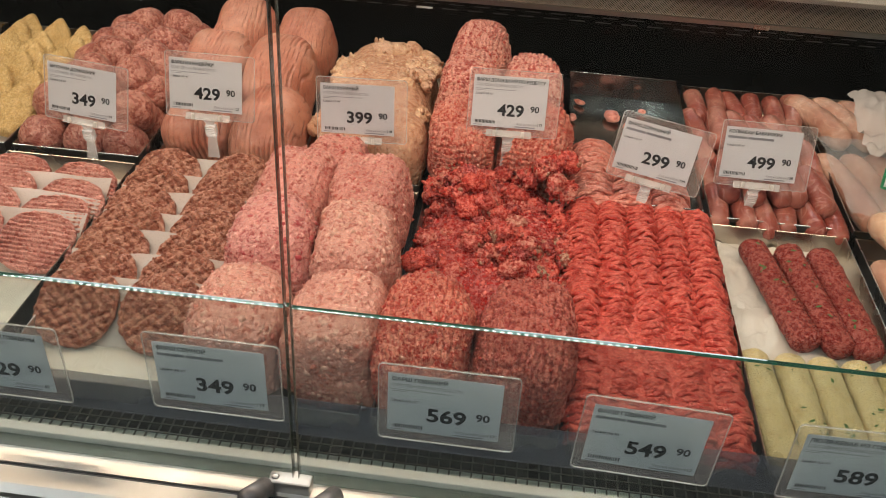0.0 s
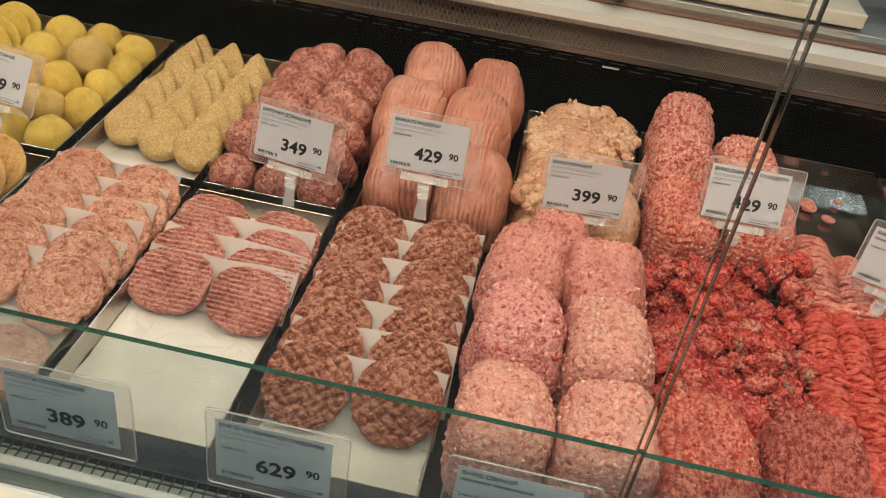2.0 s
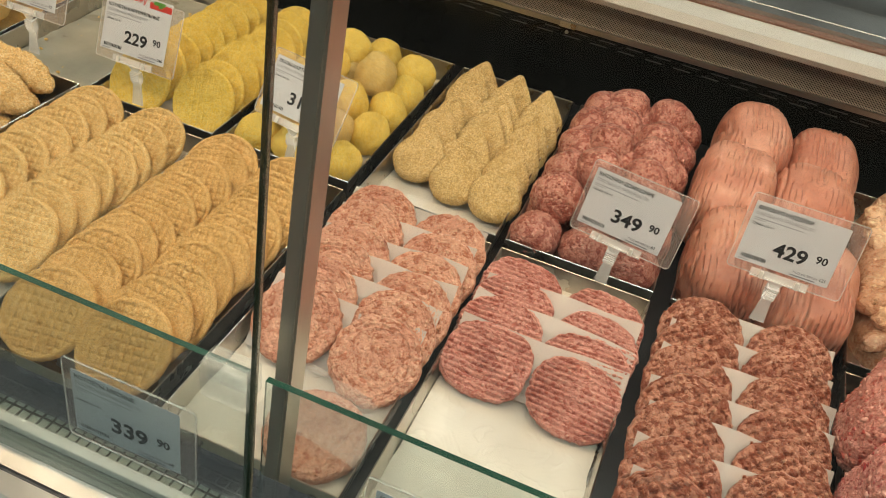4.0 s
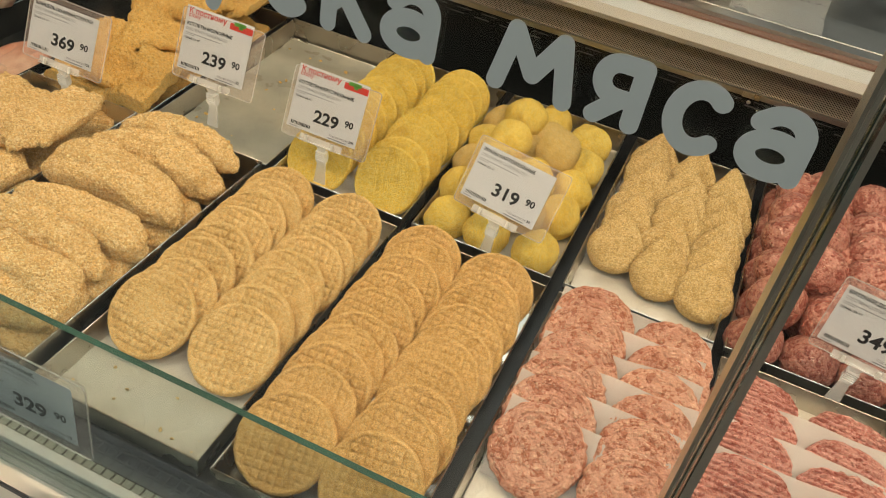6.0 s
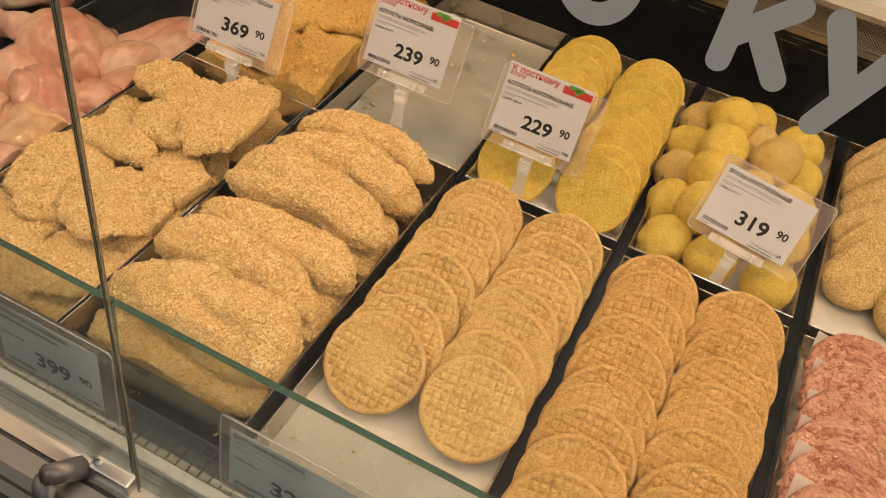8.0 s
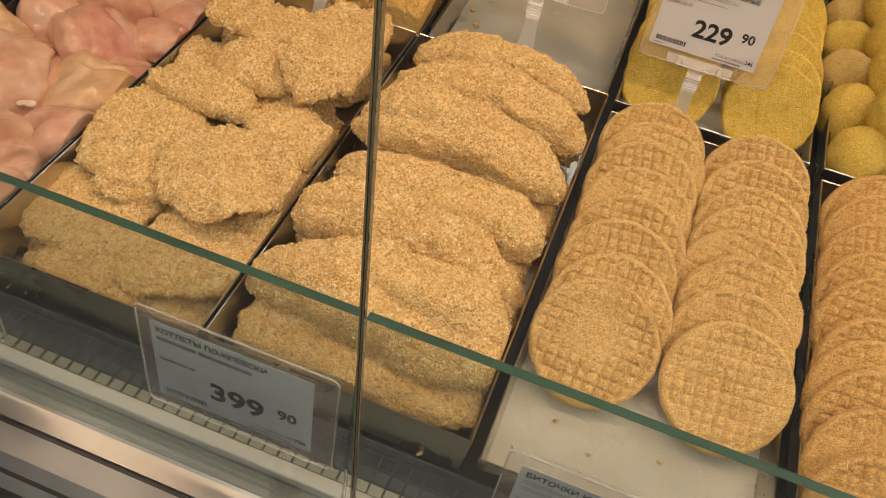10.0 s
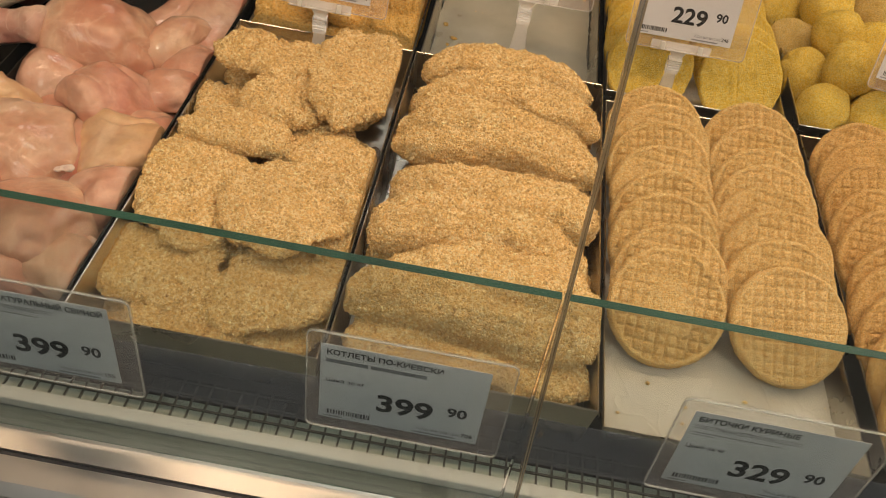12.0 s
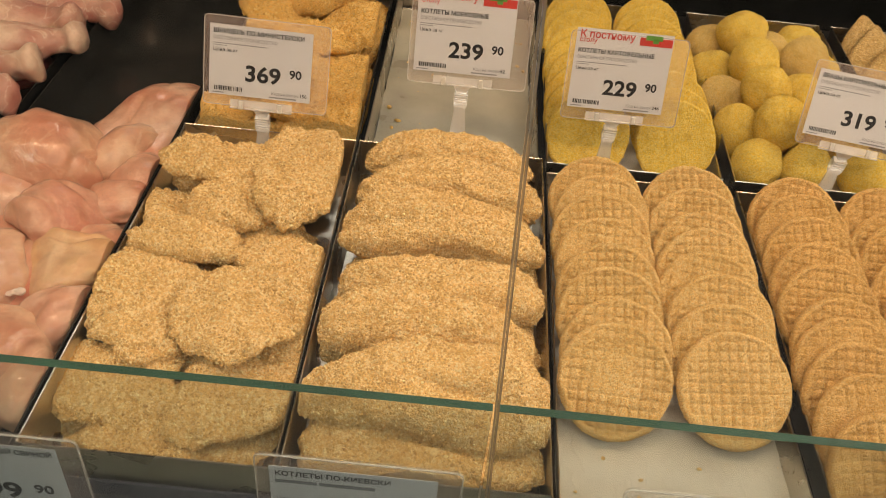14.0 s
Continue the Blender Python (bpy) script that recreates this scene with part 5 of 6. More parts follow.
def crumb_scatter(name, x0, x1, y0, y1, z, count, mat, label, seed, slope=0.0, size=0.0022):
    rng = random.Random(seed)
    bm = bmesh.new()
    for _ in range(count):
        x, y, s = rng.uniform(x0, x1), rng.uniform(y0, y1), size * rng.uniform(0.25, 1.0) ** 1.5
        bmesh.ops.create_icosphere(bm, subdivisions=1, radius=s, matrix=pose(x, y, z + s * 0.4 + slope * (y - y0), 0, 0, rng.uniform(0, 180)) @ Matrix.Diagonal((rng.uniform(0.7, 1.8), 1, 0.6, 1)))
    return thing(name, bm_mesh(name, bm, mat, True), label, "crumbs", kind="stuff")


crumb_scatter("crumbs", -0.40, -0.215, 0.03, 0.38, FLOOR_Z + 0.0025, 36, CRUMB_AMBER, "amber crumbs on a stained liner", 4, math.tan(radians(1.5)), 0.0034)
crumb_scatter("crumbs", -0.195, -0.005, -0.415, -0.34, FLOOR_Z + 0.0025, 16, CRUMB_GOLD, "golden crumbs on white liner", 5)
crumb_scatter("crumbs", -0.60, -0.22, -0.428, -0.40, FLOOR_Z + 0.002, 40, CRUMB_PALE, "pale crumbs in a deep tray", 6)


# ---- raw chicken ----
def fillet(name, rx, ry, rz, mat, seed, n=28):
    """A raw breast piece: domed, flat underneath, creased where its muscles part."""
    p, f, u = super_ball(n, rx, ry, rz, 2.35)
    t = p[:, 0] / rx
    p[:, 1] *= 1 - 0.28 * t + 0.10 * vnoise(np.stack([t, t * 0, t * 0 + seed], 1), 1.6, seed)
    p[:, 2] *= np.where(p[:, 2] > 0, 1 - 0.2 * t, 0.55)
    flat = p * (1, 1, 0)
    ring = vnoise(flat * (0.55, 1.25, 1) + seed, 17, seed + 4) + 0.25 * vnoise(flat + seed, 48, seed + 5)
    crease = np.exp(-(ring / 0.11) ** 2) * np.clip(vnoise(flat + seed, 24, seed + 6) * 2 + 0.7, 0, 1)
    d = 0.22 * rz * fbm(u * 1.3 + seed * 2.1, 1.3, seed, 2) + 0.0014 * fbm(p + seed, 60, seed) - 0.0048 * crease * (p[:, 2] > 0)
    p = p + u * d[:, None]
    p[:, 2] += 0.010 * vnoise(flat + seed, 15, seed) - 0.16 * rx * t * t
    return mesh_of(name, p, f, mat)


F_GOLD = flesh("golden_chicken", (0.60, 0.32, 0.15), (0.67, 0.42, 0.23), (0.68, 0.46, 0.30), 0.14, 0.42, 0.9, 0.07)
F_PINK = flesh("pink_chicken", (0.54, 0.19, 0.125), (0.61, 0.31, 0.21), (0.68, 0.44, 0.32), 0.18, 0.42, 1.0, 0.06)
for k, (x, y, z, rx, ry, rz, ax, ay, yaw, mat) in enumerate((
        (-0.700, -0.22, 0.878, 0.084, 0.20, 0.024, 0, 0, 0, F_PINK), (-0.738, -0.072, 0.906, 0.068, 0.058, 0.036, 10, 0, 105, F_CHICK), (-0.664, -0.010, 0.896, 0.105, 0.056, 0.024, 4, -8, 72, F_PINK), (-0.668, -0.045, 0.898, 0.050, 0.024, 0.022, 6, -4, 62, F_CHICK),
        (-0.694, -0.165, 0.900, 0.052, 0.044, 0.028, 8, 0, 155, F_PINK), (-0.650, -0.135, 0.902, 0.036, 0.027, 0.020, 6, -8, 14, F_PINK), (-0.640, -0.085, 0.890, 0.046, 0.030, 0.024, 4, -8, 70, F_PINK), (-0.725, -0.248, 0.900, 0.060, 0.050, 0.032, 8, 4, 70, F_CHICK),
        (-0.654, -0.230, 0.902, 0.048, 0.038, 0.026, 8, -6, 16, F_GOLD), (-0.690, -0.335, 0.898, 0.062, 0.042, 0.030, 10, 0, 165, F_CHICK), (-0.642, -0.290, 0.896, 0.036, 0.028, 0.020, 6, -6, 40, F_PINK), (-0.775, -0.212, 0.900, 0.042, 0.042, 0.028, 6, 6, 30, F_GOLD),
        (-0.763, -0.135, 0.896, 0.044, 0.034, 0.024, 4, 6, 120, F_PINK), (-0.690, -0.392, 0.888, 0.046, 0.034, 0.024, 8, 0, 10, F_PINK), (-0.648, -0.368, 0.890, 0.040, 0.032, 0.022, 6, -4, 170, F_CHICK), (-0.752, -0.325, 0.898, 0.050, 0.044, 0.028, 6, 6, 100, F_PINK),
        (-0.752, -0.395, 0.892, 0.050, 0.036, 0.026, 8, 4, 20, F_CHICK), (-0.648, -0.200, 0.886, 0.040, 0.034, 0.022, 0, -6, 90, F_CHICK), (-0.770, -0.030, 0.886, 0.040, 0.034, 0.022, 0, 6, 60, F_PINK))):
    press_in(thing("chicken_fillet", fillet("chicken_fillet", rx, ry, rz, mat, k + 45), "wet pink raw chicken fillet piled in a deep tray", "chicken fillet", pose(x + (0.006 if x > -0.68 else 0.0), y, z, ax, ay, yaw), "chicken fillets"), -0.7865, -0.6195)
FAT = flesh("white_fat", (0.72, 0.58, 0.48), (0.78, 0.66, 0.56), (0.82, 0.74, 0.66), 0.3)
for k, (x, y, z, r, yaw) in enumerate(((-0.682, -0.277, 0.908, 0.005, 20), (-0.622, -0.232, 0.903, 0.006, 60), (-0.664, -0.172, 0.911, 0.004, 60))):
    thing("fat_scrap", ball("fat_scrap", r, FAT, k, (1.5, 0.9, 0.5), 0.004, 12, 200), "small white scrap of fat on raw chicken", "fat scrap", pose(x, y, z, 0, 0, yaw), "fat scraps")


F_MEAT = flesh("bare_leg_meat", (0.30, 0.05, 0.05), (0.42, 0.10, 0.09), (0.54, 0.22, 0.19), 0.4, 0.4, 0.6, 0.04)


def drumstick(name, seed):
    n, sides = 26, 22
    prof = [(0.0, 0.006), (0.05, 0.020), (0.16, 0.031), (0.30, 0.034), (0.45, 0.028), (0.60, 0.022), (0.74, 0.0155), (0.84, 0.0150), (0.92, 0.0205), (0.97, 0.0190), (1.0, 0.006)]
    verts, faces = [], []
    for s in range(n + 1):
        t = s / n
        r = np.interp(t, [a for a, _ in prof], [b for _, b in prof])
        for g in range(sides):
            b = 2 * math.pi * g / sides
            verts.append((t * 0.158, r * math.cos(b) * 1.15, r * math.sin(b)))
    p = np.array(verts)
    p += 0.0045 * np.stack([vnoise(p + seed, 34, seed + i) for i in range(3)], 1) + 0.0020 * np.stack([vnoise(p + seed, 120, seed + i) for i in range(3)], 1)
    for s in range(n):
        for g in range(sides):
            i, j = s * sides + g, s * sides + (g + 1) % sides
            faces.append((i, j, j + sides, i + sides))
    faces += [tuple(range(sides))[::-1], tuple(range(n * sides, (n + 1) * sides))]
    me = mesh_of(name, p, faces, (F_DRUM, F_MEAT))
    bare = [i for i, q in enumerate(faces) if p[list(q), 0].mean() < 0.030 + 0.012 * math.sin(3 * math.atan2(p[q[0], 1], p[q[0], 2]) + seed)]
    for i in bare:
        me.polygons[i].material_index = 1
    return me


for k, (x, y, z, yaw) in enumerate(((-0.925, -0.135, 0.920, 14), (-0.930, -0.072, 0.926, 13), (-0.930, 0.000, 0.926, 15), (-0.920, 0.075, 0.924, 10), (-0.925, 0.150, 0.922, 12), (-0.915, 0.225, 0.920, 8), (-0.920, 0.300, 0.918, 10), (-0.795, -0.170, 0.908, 194), (-0.945, -0.20, 0.905, 12),
                                    (-0.95, -0.28, 0.905, 8), (-0.95, -0.36, 0.902, 14), (-0.830, 0.035, 0.892, 190), (-0.835, 0.125, 0.890, 186), (-0.830, -0.25, 0.892, 188), (-0.835, -0.34, 0.892, 184), (-0.835, 0.21, 0.890, 186), (-0.835, 0.30, 0.888, 184))):
    thing("drumstick", drumstick("drumstick", k + 70), "raw chicken drumstick with pale skin in a steel tray", "drumstick", pose(x + rnd(-0.02, 0.012), y, z + rnd(-0.006, 0.008), rnd(-40, 40), rnd(-8, 8), yaw + rnd(-13, 13)), "chicken legs")


# ---- sausages and kebabs ----
def bar(name, length, r, mat, seed, bendy=0.004, flat=1.0, rough=0.0008, taper=0.35, n=30, sides=18, gran=0.0):
    """A sausage along x with rounded ends."""
    verts, faces = [], []
    for s in range(n + 1):
        t = s / n * 2 - 1
        k = (1 - min(1, max(0, (abs(t) - (1 - taper)) / taper)) ** 2.4) ** 0.5
        for g in range(sides):
            b = 2 * math.pi * g / sides
            verts.append((t * length / 2, max(0.12, k) * r * math.cos(b), max(0.12, k) * r * flat * math.sin(b)))
    p = np.array(verts)
    t = p[:, 0] / (length / 2)
    rad = np.stack([0 * t, p[:, 1], p[:, 2]], 1)
    rad /= np.linalg.norm(rad, axis=1)[:, None] + 1e-9
    d = rough * fbm(p + seed, 120, seed) + 0.06 * r * vnoise(p + seed, 35, seed)
    if gran:
        d = d + gran * (0.6 - grains(p + seed, 200, seed))
    p = p + rad * d[:, None]
    p[:, 1] += bendy * (1 - t * t)
    for s in range(n):
        for g in range(sides):
            i, j = s * sides + g, s * sides + (g + 1) % sides
            faces.append((i, j, j + sides, i + sides))
    faces += [tuple(range(sides))[::-1], tuple(range(n * sides, (n + 1) * sides))]
    return mesh_of(name, p, faces, mat)


def herb_flakes(owner, length, r, count, seed):
    rng = random.Random(seed)
    bm = bmesh.new()
    for _ in range(count):
        x, b, s = rng.uniform(-0.42, 0.42) * length, rng.uniform(0.5, 2.7), rng.uniform(0.0012, 0.0034)
        m = pose(x, r * 1.03 * math.cos(b), r * 1.03 * math.sin(b), math.degrees(b) - 90, 0, 0) @ pose(0, 0, 0, 0, 0, rng.uniform(0, 180))
        vs = [bm.verts.new(m @ Vector((s * a, s * c, h))) for a, c, h in ((-1.5, 0, 0), (-0.4, 0.6, 0.0006), (1.4, 0.2, 0.0003), (0.3, -0.6, 0.0005))]
        bm.faces.new(vs)
    tagged(part("herb_flakes", bm_mesh("herb_flakes", bm, HERB), owner, "green herb flakes"), kind="stuff")


for k, (xa, ya, xb, yb) in enumerate(((1.530, -0.035, 1.566, -0.232), (1.578, -0.040, 1.604, -0.235), (1.622, -0.040, 1.638, -0.238))):
    yaw = math.degrees(math.atan2(yb - ya, xb - xa))
    ob = thing("kebab", bar("kebab", 0.205, 0.0195, M_KEBAB, k + 3, 0.0, 0.85, 0.001, 0.14, 40, 20, 0.002), "dark red raw kebab with green herbs on white paper", "kebab", pose((xa + xb) / 2, (ya + yb) / 2, 0.886, 0, 0, yaw), "kebabs")
    herb_flakes(ob, 0.19, 0.0195 * 0.9, 12, k)
for k in range(5):
    ob = thing("pale_kebab", bar("pale_kebab", 0.165, 0.0185, M_LULYA, k + 23, 0.0, 0.8, 0.001, 0.16, 34, 18), "pale yellow raw chicken kebab with herbs", "kebab", pose(1.500 + k * 0.0385, -0.335, 0.884, 0, 0, -88 + rnd(-2, 2)), "pale kebabs")
    herb_flakes(ob, 0.15, 0.0185 * 0.9, 9, k + 40)
drape("paper_sheet", 1.482, 1.60, -0.26, -0.012, 0.867, 0.0, LINER, "wavy white paper under raw kebabs", "paper", 8, crease=0.018)
for row, (y, z, count, x0) in enumerate(((0.335, 0.905, 6, 1.492), (0.262, 0.898, 6, 1.486), (0.185, 0.896, 6, 1.494), (0.105, 0.894, 6, 1.490), (0.045, 0.892, 6, 1.492), (0.225, 0.922, 4, 1.512), (0.080, 0.916, 5, 1.506))):
    for k in range(count):
        thing("sausage", bar("sausage", 0.098, 0.0158, F_SAUS, row * 9 + k + 33, 0.004, taper=0.3, gran=0.0006), "short plump pink raw sausage in a natural casing", "sausage", pose(x0 + k * 0.0322 + rnd(-0.003, 0.003), y + rnd(-0.008, 0.008), z, 0, 6 + rnd(-5, 5), -84 + rnd(-11, 11)), "bavarian sausages")
for k in range(5):
    thing("pale_sausage", bar("pale_sausage", 0.20, 0.020, F_SAUSP, k + 63, 0.010), "thick pale raw sausage under wrapping", "sausage", pose(1.695 + k * 0.04, 0.12 + 0.006 * k, 0.893, 0, 0, -80 + rnd(-4, 4)), "pale sausages")
for k in range(3):
    thing("pale_sausage", bar("pale_sausage", 0.15, 0.021, F_SAUSP, k + 73, 0.008), "thick pale raw sausage lying on others", "sausage", pose(1.690 + k * 0.045, 0.305, 0.912, 0, 3, -62 + k * 6), "pale sausages")
drape("wrapping_film", 1.672, 1.868, 0.02, 0.24, 0.919, 0.0, FILM, "thin clear film over pale sausages", "film", 12, crease=0.008)
drape("crumpled_paper", 1.735, 1.87, 0.17, 0.34, 0.930, 0.030, PARCHMENT, "crumpled white parchment on sausages", "paper", 14, crease=0.022, hump=(1.775, 0.31, 0.05))
for k in range(4):
    thing("pale_sausage", bar("pale_sausage", 0.30, 0.021, F_SAUSP, k + 83, 0.008), "long pale raw sausage in the front row", "sausage", pose(1.700 + k * 0.046, -0.20, 0.890, 0, 0, -86 + rnd(-3, 3)), "front sausages")
thing("pale_sausage", bar("pale_sausage", 0.22, 0.022, flesh("orange_sausage", (0.62, 0.30, 0.16), (0.70, 0.42, 0.26), (0.76, 0.54, 0.38), 0.5), 99, 0.010), "orange-tinged raw sausage on top of others", "sausage", pose(1.722, -0.10, 0.926, 0, 0, -76), "front sausages")

# ---- price tags ----
def flat_text(body, size, mat, owner, m, name="print", fat=0.0, squeeze=1.0):
    cu = bpy.data.curves.new(name, "FONT")
    cu.body, cu.size, cu.extrude, cu.offset = body, size, 0.00006, fat
    cu.resolution_u = 3
    cu.materials.append(mat)
    ob = part(name, cu, owner)
    ob.matrix_basis = m @ Matrix.Diagonal((squeeze, 1, 1, 1))
    return ob


def bars_mesh(name, rows, mat, z=0.0005):
    """Flat dark bars: (x0, x1, y0, y1) each."""
    bm = bmesh.new()
    for x0, x1, y0, y1 in rows:
        bm.faces.new([bm.verts.new(p) for p in ((x0, y0, z), (x1, y0, z), (x1, y1, z), (x0, y1, z))])
    return bm_mesh(name, bm, mat)


def plate(bm, w, h, d, cx=0.0, cy=0.0, z=0.0, r=0.004):
    """A thin plate with rounded corners in the plane of the card."""
    pts = []
    for sx, sy, a0 in ((1, 1, 0), (-1, 1, 90), (-1, -1, 180), (1, -1, 270)):
        for k in range(5):
            a = radians(a0 + k * 22.5)
            pts.append((cx + sx * (w / 2 - r) + r * math.cos(a), cy + sy * (h / 2 - r) + r * math.sin(a)))
    lo, hi = [bm.verts.new((x, y, z)) for x, y in pts], [bm.verts.new((x, y, z + d)) for x, y in pts]
    bm.faces.new(lo[::-1]), bm.faces.new(hi)
    n = len(pts)
    for i in range(n):
        bm.faces.new((lo[i], lo[(i + 1) % n], hi[(i + 1) % n], hi[i]))


def rim_mesh(w, h, wide, cx, cy, z, r):
    """The raised edge of a holder: a thin band with rounded corners."""
    bm = bmesh.new()
    rings = []
    for inset, up in ((0.0, 0.0), (0.0, 0.0012), (wide, 0.0012), (wide, 0.0)):
        ring = []
        for sx, sy, a0 in ((1, 1, 0), (-1, 1, 90), (-1, -1, 180), (1, -1, 270)):
            for k in range(5):
                a = radians(a0 + k * 22.5)
                ring.append(bm.verts.new((cx + sx * (w / 2 - r) + (r - inset) * math.cos(a), cy + sy * (h / 2 - r) + (r - inset) * math.sin(a), z + up)))
        rings.append(ring)
    for a, b in zip(rings, rings[1:]):
        for i in range(20):
            bm.faces.new((a[i], a[(i + 1) % 20], b[(i + 1) % 20], b[i]))
    return bm_mesh("holder_rim", bm, CLIP)


def clip_mesh():
    """A clear spring clip: flared foot, stem, ribbed barrel and a neck that widens to the holder."""
    bm = bmesh.new()

    def taper(z0, z1, w0, w1, y0, y1, d0, d1):
        lo = [bm.verts.new((sx * w0, y0 + sy * d0, z0)) for sx, sy in ((-1, -1), (1, -1), (1, 1), (-1, 1))]
        hi = [bm.verts.new((sx * w1, y1 + sy * d1, z1)) for sx, sy in ((-1, -1), (1, -1), (1, 1), (-1, 1))]
        bm.faces.new(lo[::-1]), bm.faces.new(hi)
        for i in range(4):
            bm.faces.new((lo[i], lo[(i + 1) % 4], hi[(i + 1) % 4], hi[i]))
    taper(-0.066, -0.034, 0.0088, 0.0058, -0.009, -0.001, 0.0012, 0.0016)
    taper(-0.034, -0.030, 0.0070, 0.0070, -0.001, 0.0, 0.0034, 0.0040)
    taper(-0.0298, -0.016, 0.0074, 0.0074, 0.0, 0.0, 0.0052, 0.0046)
    taper(-0.0158, -0.001, 0.0042, 0.0125, 0.0, 0.0, 0.0014, 0.0012)
    for k in range(4):
        add_box(bm, -0.0060, 0.0060, -0.0062, -0.0050, -0.0292 + k * 0.0034, -0.0274 + k * 0.0034)
    return bm_mesh("clip", bm, CLIP)


CARD_DIM = plain("sleeved_card", (0.60, 0.60, 0.62), 0.35, 0.0, 0.02)
clip_me = clip_mesh()


def price_tag(x, y, z, tilt, yaw, roll, title, price, code, front_row, own=True, promo=False):
    """An acrylic holder with a printed card; the figures stand at (x, y, z)."""
    where = "hung behind glass" if front_row else "clipped to tray"
    owner = thing("price_tag", None, f"white price card {price} in clear holder {where}", "price tag", pose(x, y, z, 90 - tilt, 0, yaw) @ pose(0, 0, 0, 0, 0, roll) @ pose(-0.006, 0.010, 0), "price tags")
    w, h = 0.104, 0.071
    bm = bmesh.new()
    if front_row:
        plate(bm, w + 0.024, h + 0.022, 0.0010, 0.003, -0.001, -0.0020, 0.005)
    else:
        plate(bm, w + 0.024, h + (0.020 if not promo else 0.024), 0.0010, 0.006, -0.001, -0.0020, 0.005)
    part("holder", bm_mesh("holder", bm, ACRYL), owner, "clear acrylic holder").visible_shadow = False
    hh = h + (0.022 if front_row else 0.024 if promo else 0.020)
    cx = 0.003 if front_row else 0.006
    part("holder_rim", rim_mesh(w + 0.024, hh, 0.0009, cx, -0.001, -0.0008, 0.005), owner, "bright moulded holder edge").visible_shadow = False
    part("card", box_mesh("card", -w / 2, w / 2, -h / 2, h / 2, 0.0, 0.0003, CARD_DIM), owner, "white printed card")
    L, top = -w / 2 + 0.0035, h / 2
    if promo:
        part("header", box_mesh("header", -w / 2, w / 2, h / 2, h / 2 + 0.014, 0.0, 0.0003, CARD_DIM), owner, "white promotional header")
        flat_text("К постному", 0.0105, RED_INK, owner, pose(L, h / 2 + 0.0045, 0.0005), fat=0.0002)
        flat_text("столу", 0.0070, RED_INK, owner, pose(L, h / 2 - 0.0005, 0.0005), fat=0.0001)
        part("header_picture", bars_mesh("header_picture", [(w / 2 - 0.036, w / 2 - 0.001, h / 2 + 0.001, h / 2 + 0.0095)], RED_INK), owner, "red food picture")
        part("header_leaf", bars_mesh("header_leaf", [(w / 2 - 0.030, w / 2 - 0.012, h / 2 + 0.007, h / 2 + 0.012), (w / 2 - 0.022, w / 2 - 0.016, h / 2 + 0.004, h / 2 + 0.009)], GREEN_INK, 0.0006), owner, "green leaves printed")
        top -= 0.003
    if title.startswith("Ф"):
        title = "О" + title[1:]
        part("stroke", bars_mesh("stroke", [(L + 0.00175, L + 0.00245, top - 0.0090, top - 0.0036)], INK, 0.0006), owner)
    flat_text(title, 0.0062, INK, owner, pose(L, top - 0.0085, 0.0005), fat=0.00014, squeeze=min(0.98, 0.094 / (0.0041 * len(title))))
    if own:
        flat_text("СОБСТВЕННОЕ ПРОИЗВОДСТВО", 0.0046, GREYINK, owner, pose(L, top - 0.0150, 0.0005), squeeze=0.86)
        part("small_print", bars_mesh("small_print", [(L, L + 0.055, top - 0.0192, top - 0.0185), (L, L + 0.014, top - 0.0212, top - 0.0206)], GREYINK), owner)
    else:
        part("maker_line", bars_mesh("maker_line", [(L, L + 0.026, top - 0.0158, top - 0.0126), (L + 0.0275, L + 0.062, top - 0.0158, top - 0.0126)], GREYINK), owner)
    flat_text("Цена за кг", 0.0050, INK, owner, pose(L, top - 0.0268 if not front_row else 0.0015, 0.0005))
    flat_text(price, 0.0225, INK, owner, pose(-0.016, -0.0190, 0.0005), fat=0.0006, squeeze=1.10)
    flat_text("90", 0.0122, INK, owner, pose(0.0295, -0.0118, 0.0005), fat=0.0003, squeeze=1.05)
    rng = random.Random(int(code))
    xs, rows = L + 0.002, []
    while xs < L + 0.030:
        b = rng.uniform(0.0005, 0.0016)
        rows.append((xs, xs + b, -h / 2 + 0.0045, -h / 2 + 0.0090))
        xs += b + rng.uniform(0.0005, 0.0012)
    part("barcode", bars_mesh("barcode", rows, INK), owner)
    part("legal_line", bars_mesh("legal_line", [(0.010, 0.038, -h / 2 + 0.0016, -h / 2 + 0.0030), (L, L + 0.012, -h / 2 + 0.0016, -h / 2 + 0.0026)], GREYINK), owner)
    flat_text("Код на весах:", 0.0044, GREYINK, owner, pose(0.012, -h / 2 + 0.0050, 0.0005))
    flat_text(code, 0.0052, INK, owner, pose(0.041, -h / 2 + 0.0050, 0.0005), fat=0.0001)
    if not front_row:
        bm = bmesh.new()
        add_box(bm, -0.030, 0.034, -h / 2 - 0.0135, -h / 2 - 0.0115, -0.0035, 0.0025, 0.0006)
        add_box(bm, -0.030, 0.034, -h / 2 - 0.0112, -h / 2 - 0.004, -0.0018, -0.0006)
        part("holder_foot", bm_mesh("holder_foot", bm, CLIP), owner, "clear holder foot").visible_shadow = False
        for px in (-0.018, 0.022):
            bm = bmesh.new()
            add_box(bm, px - 0.0024, px + 0.0024, -h / 2 - 0.013, -h / 2 - 0.004, 0.0026, 0.0052, 0.0008)
            part("pin", bm_mesh("pin", bm, WHITE_METAL), owner, "small white pin")
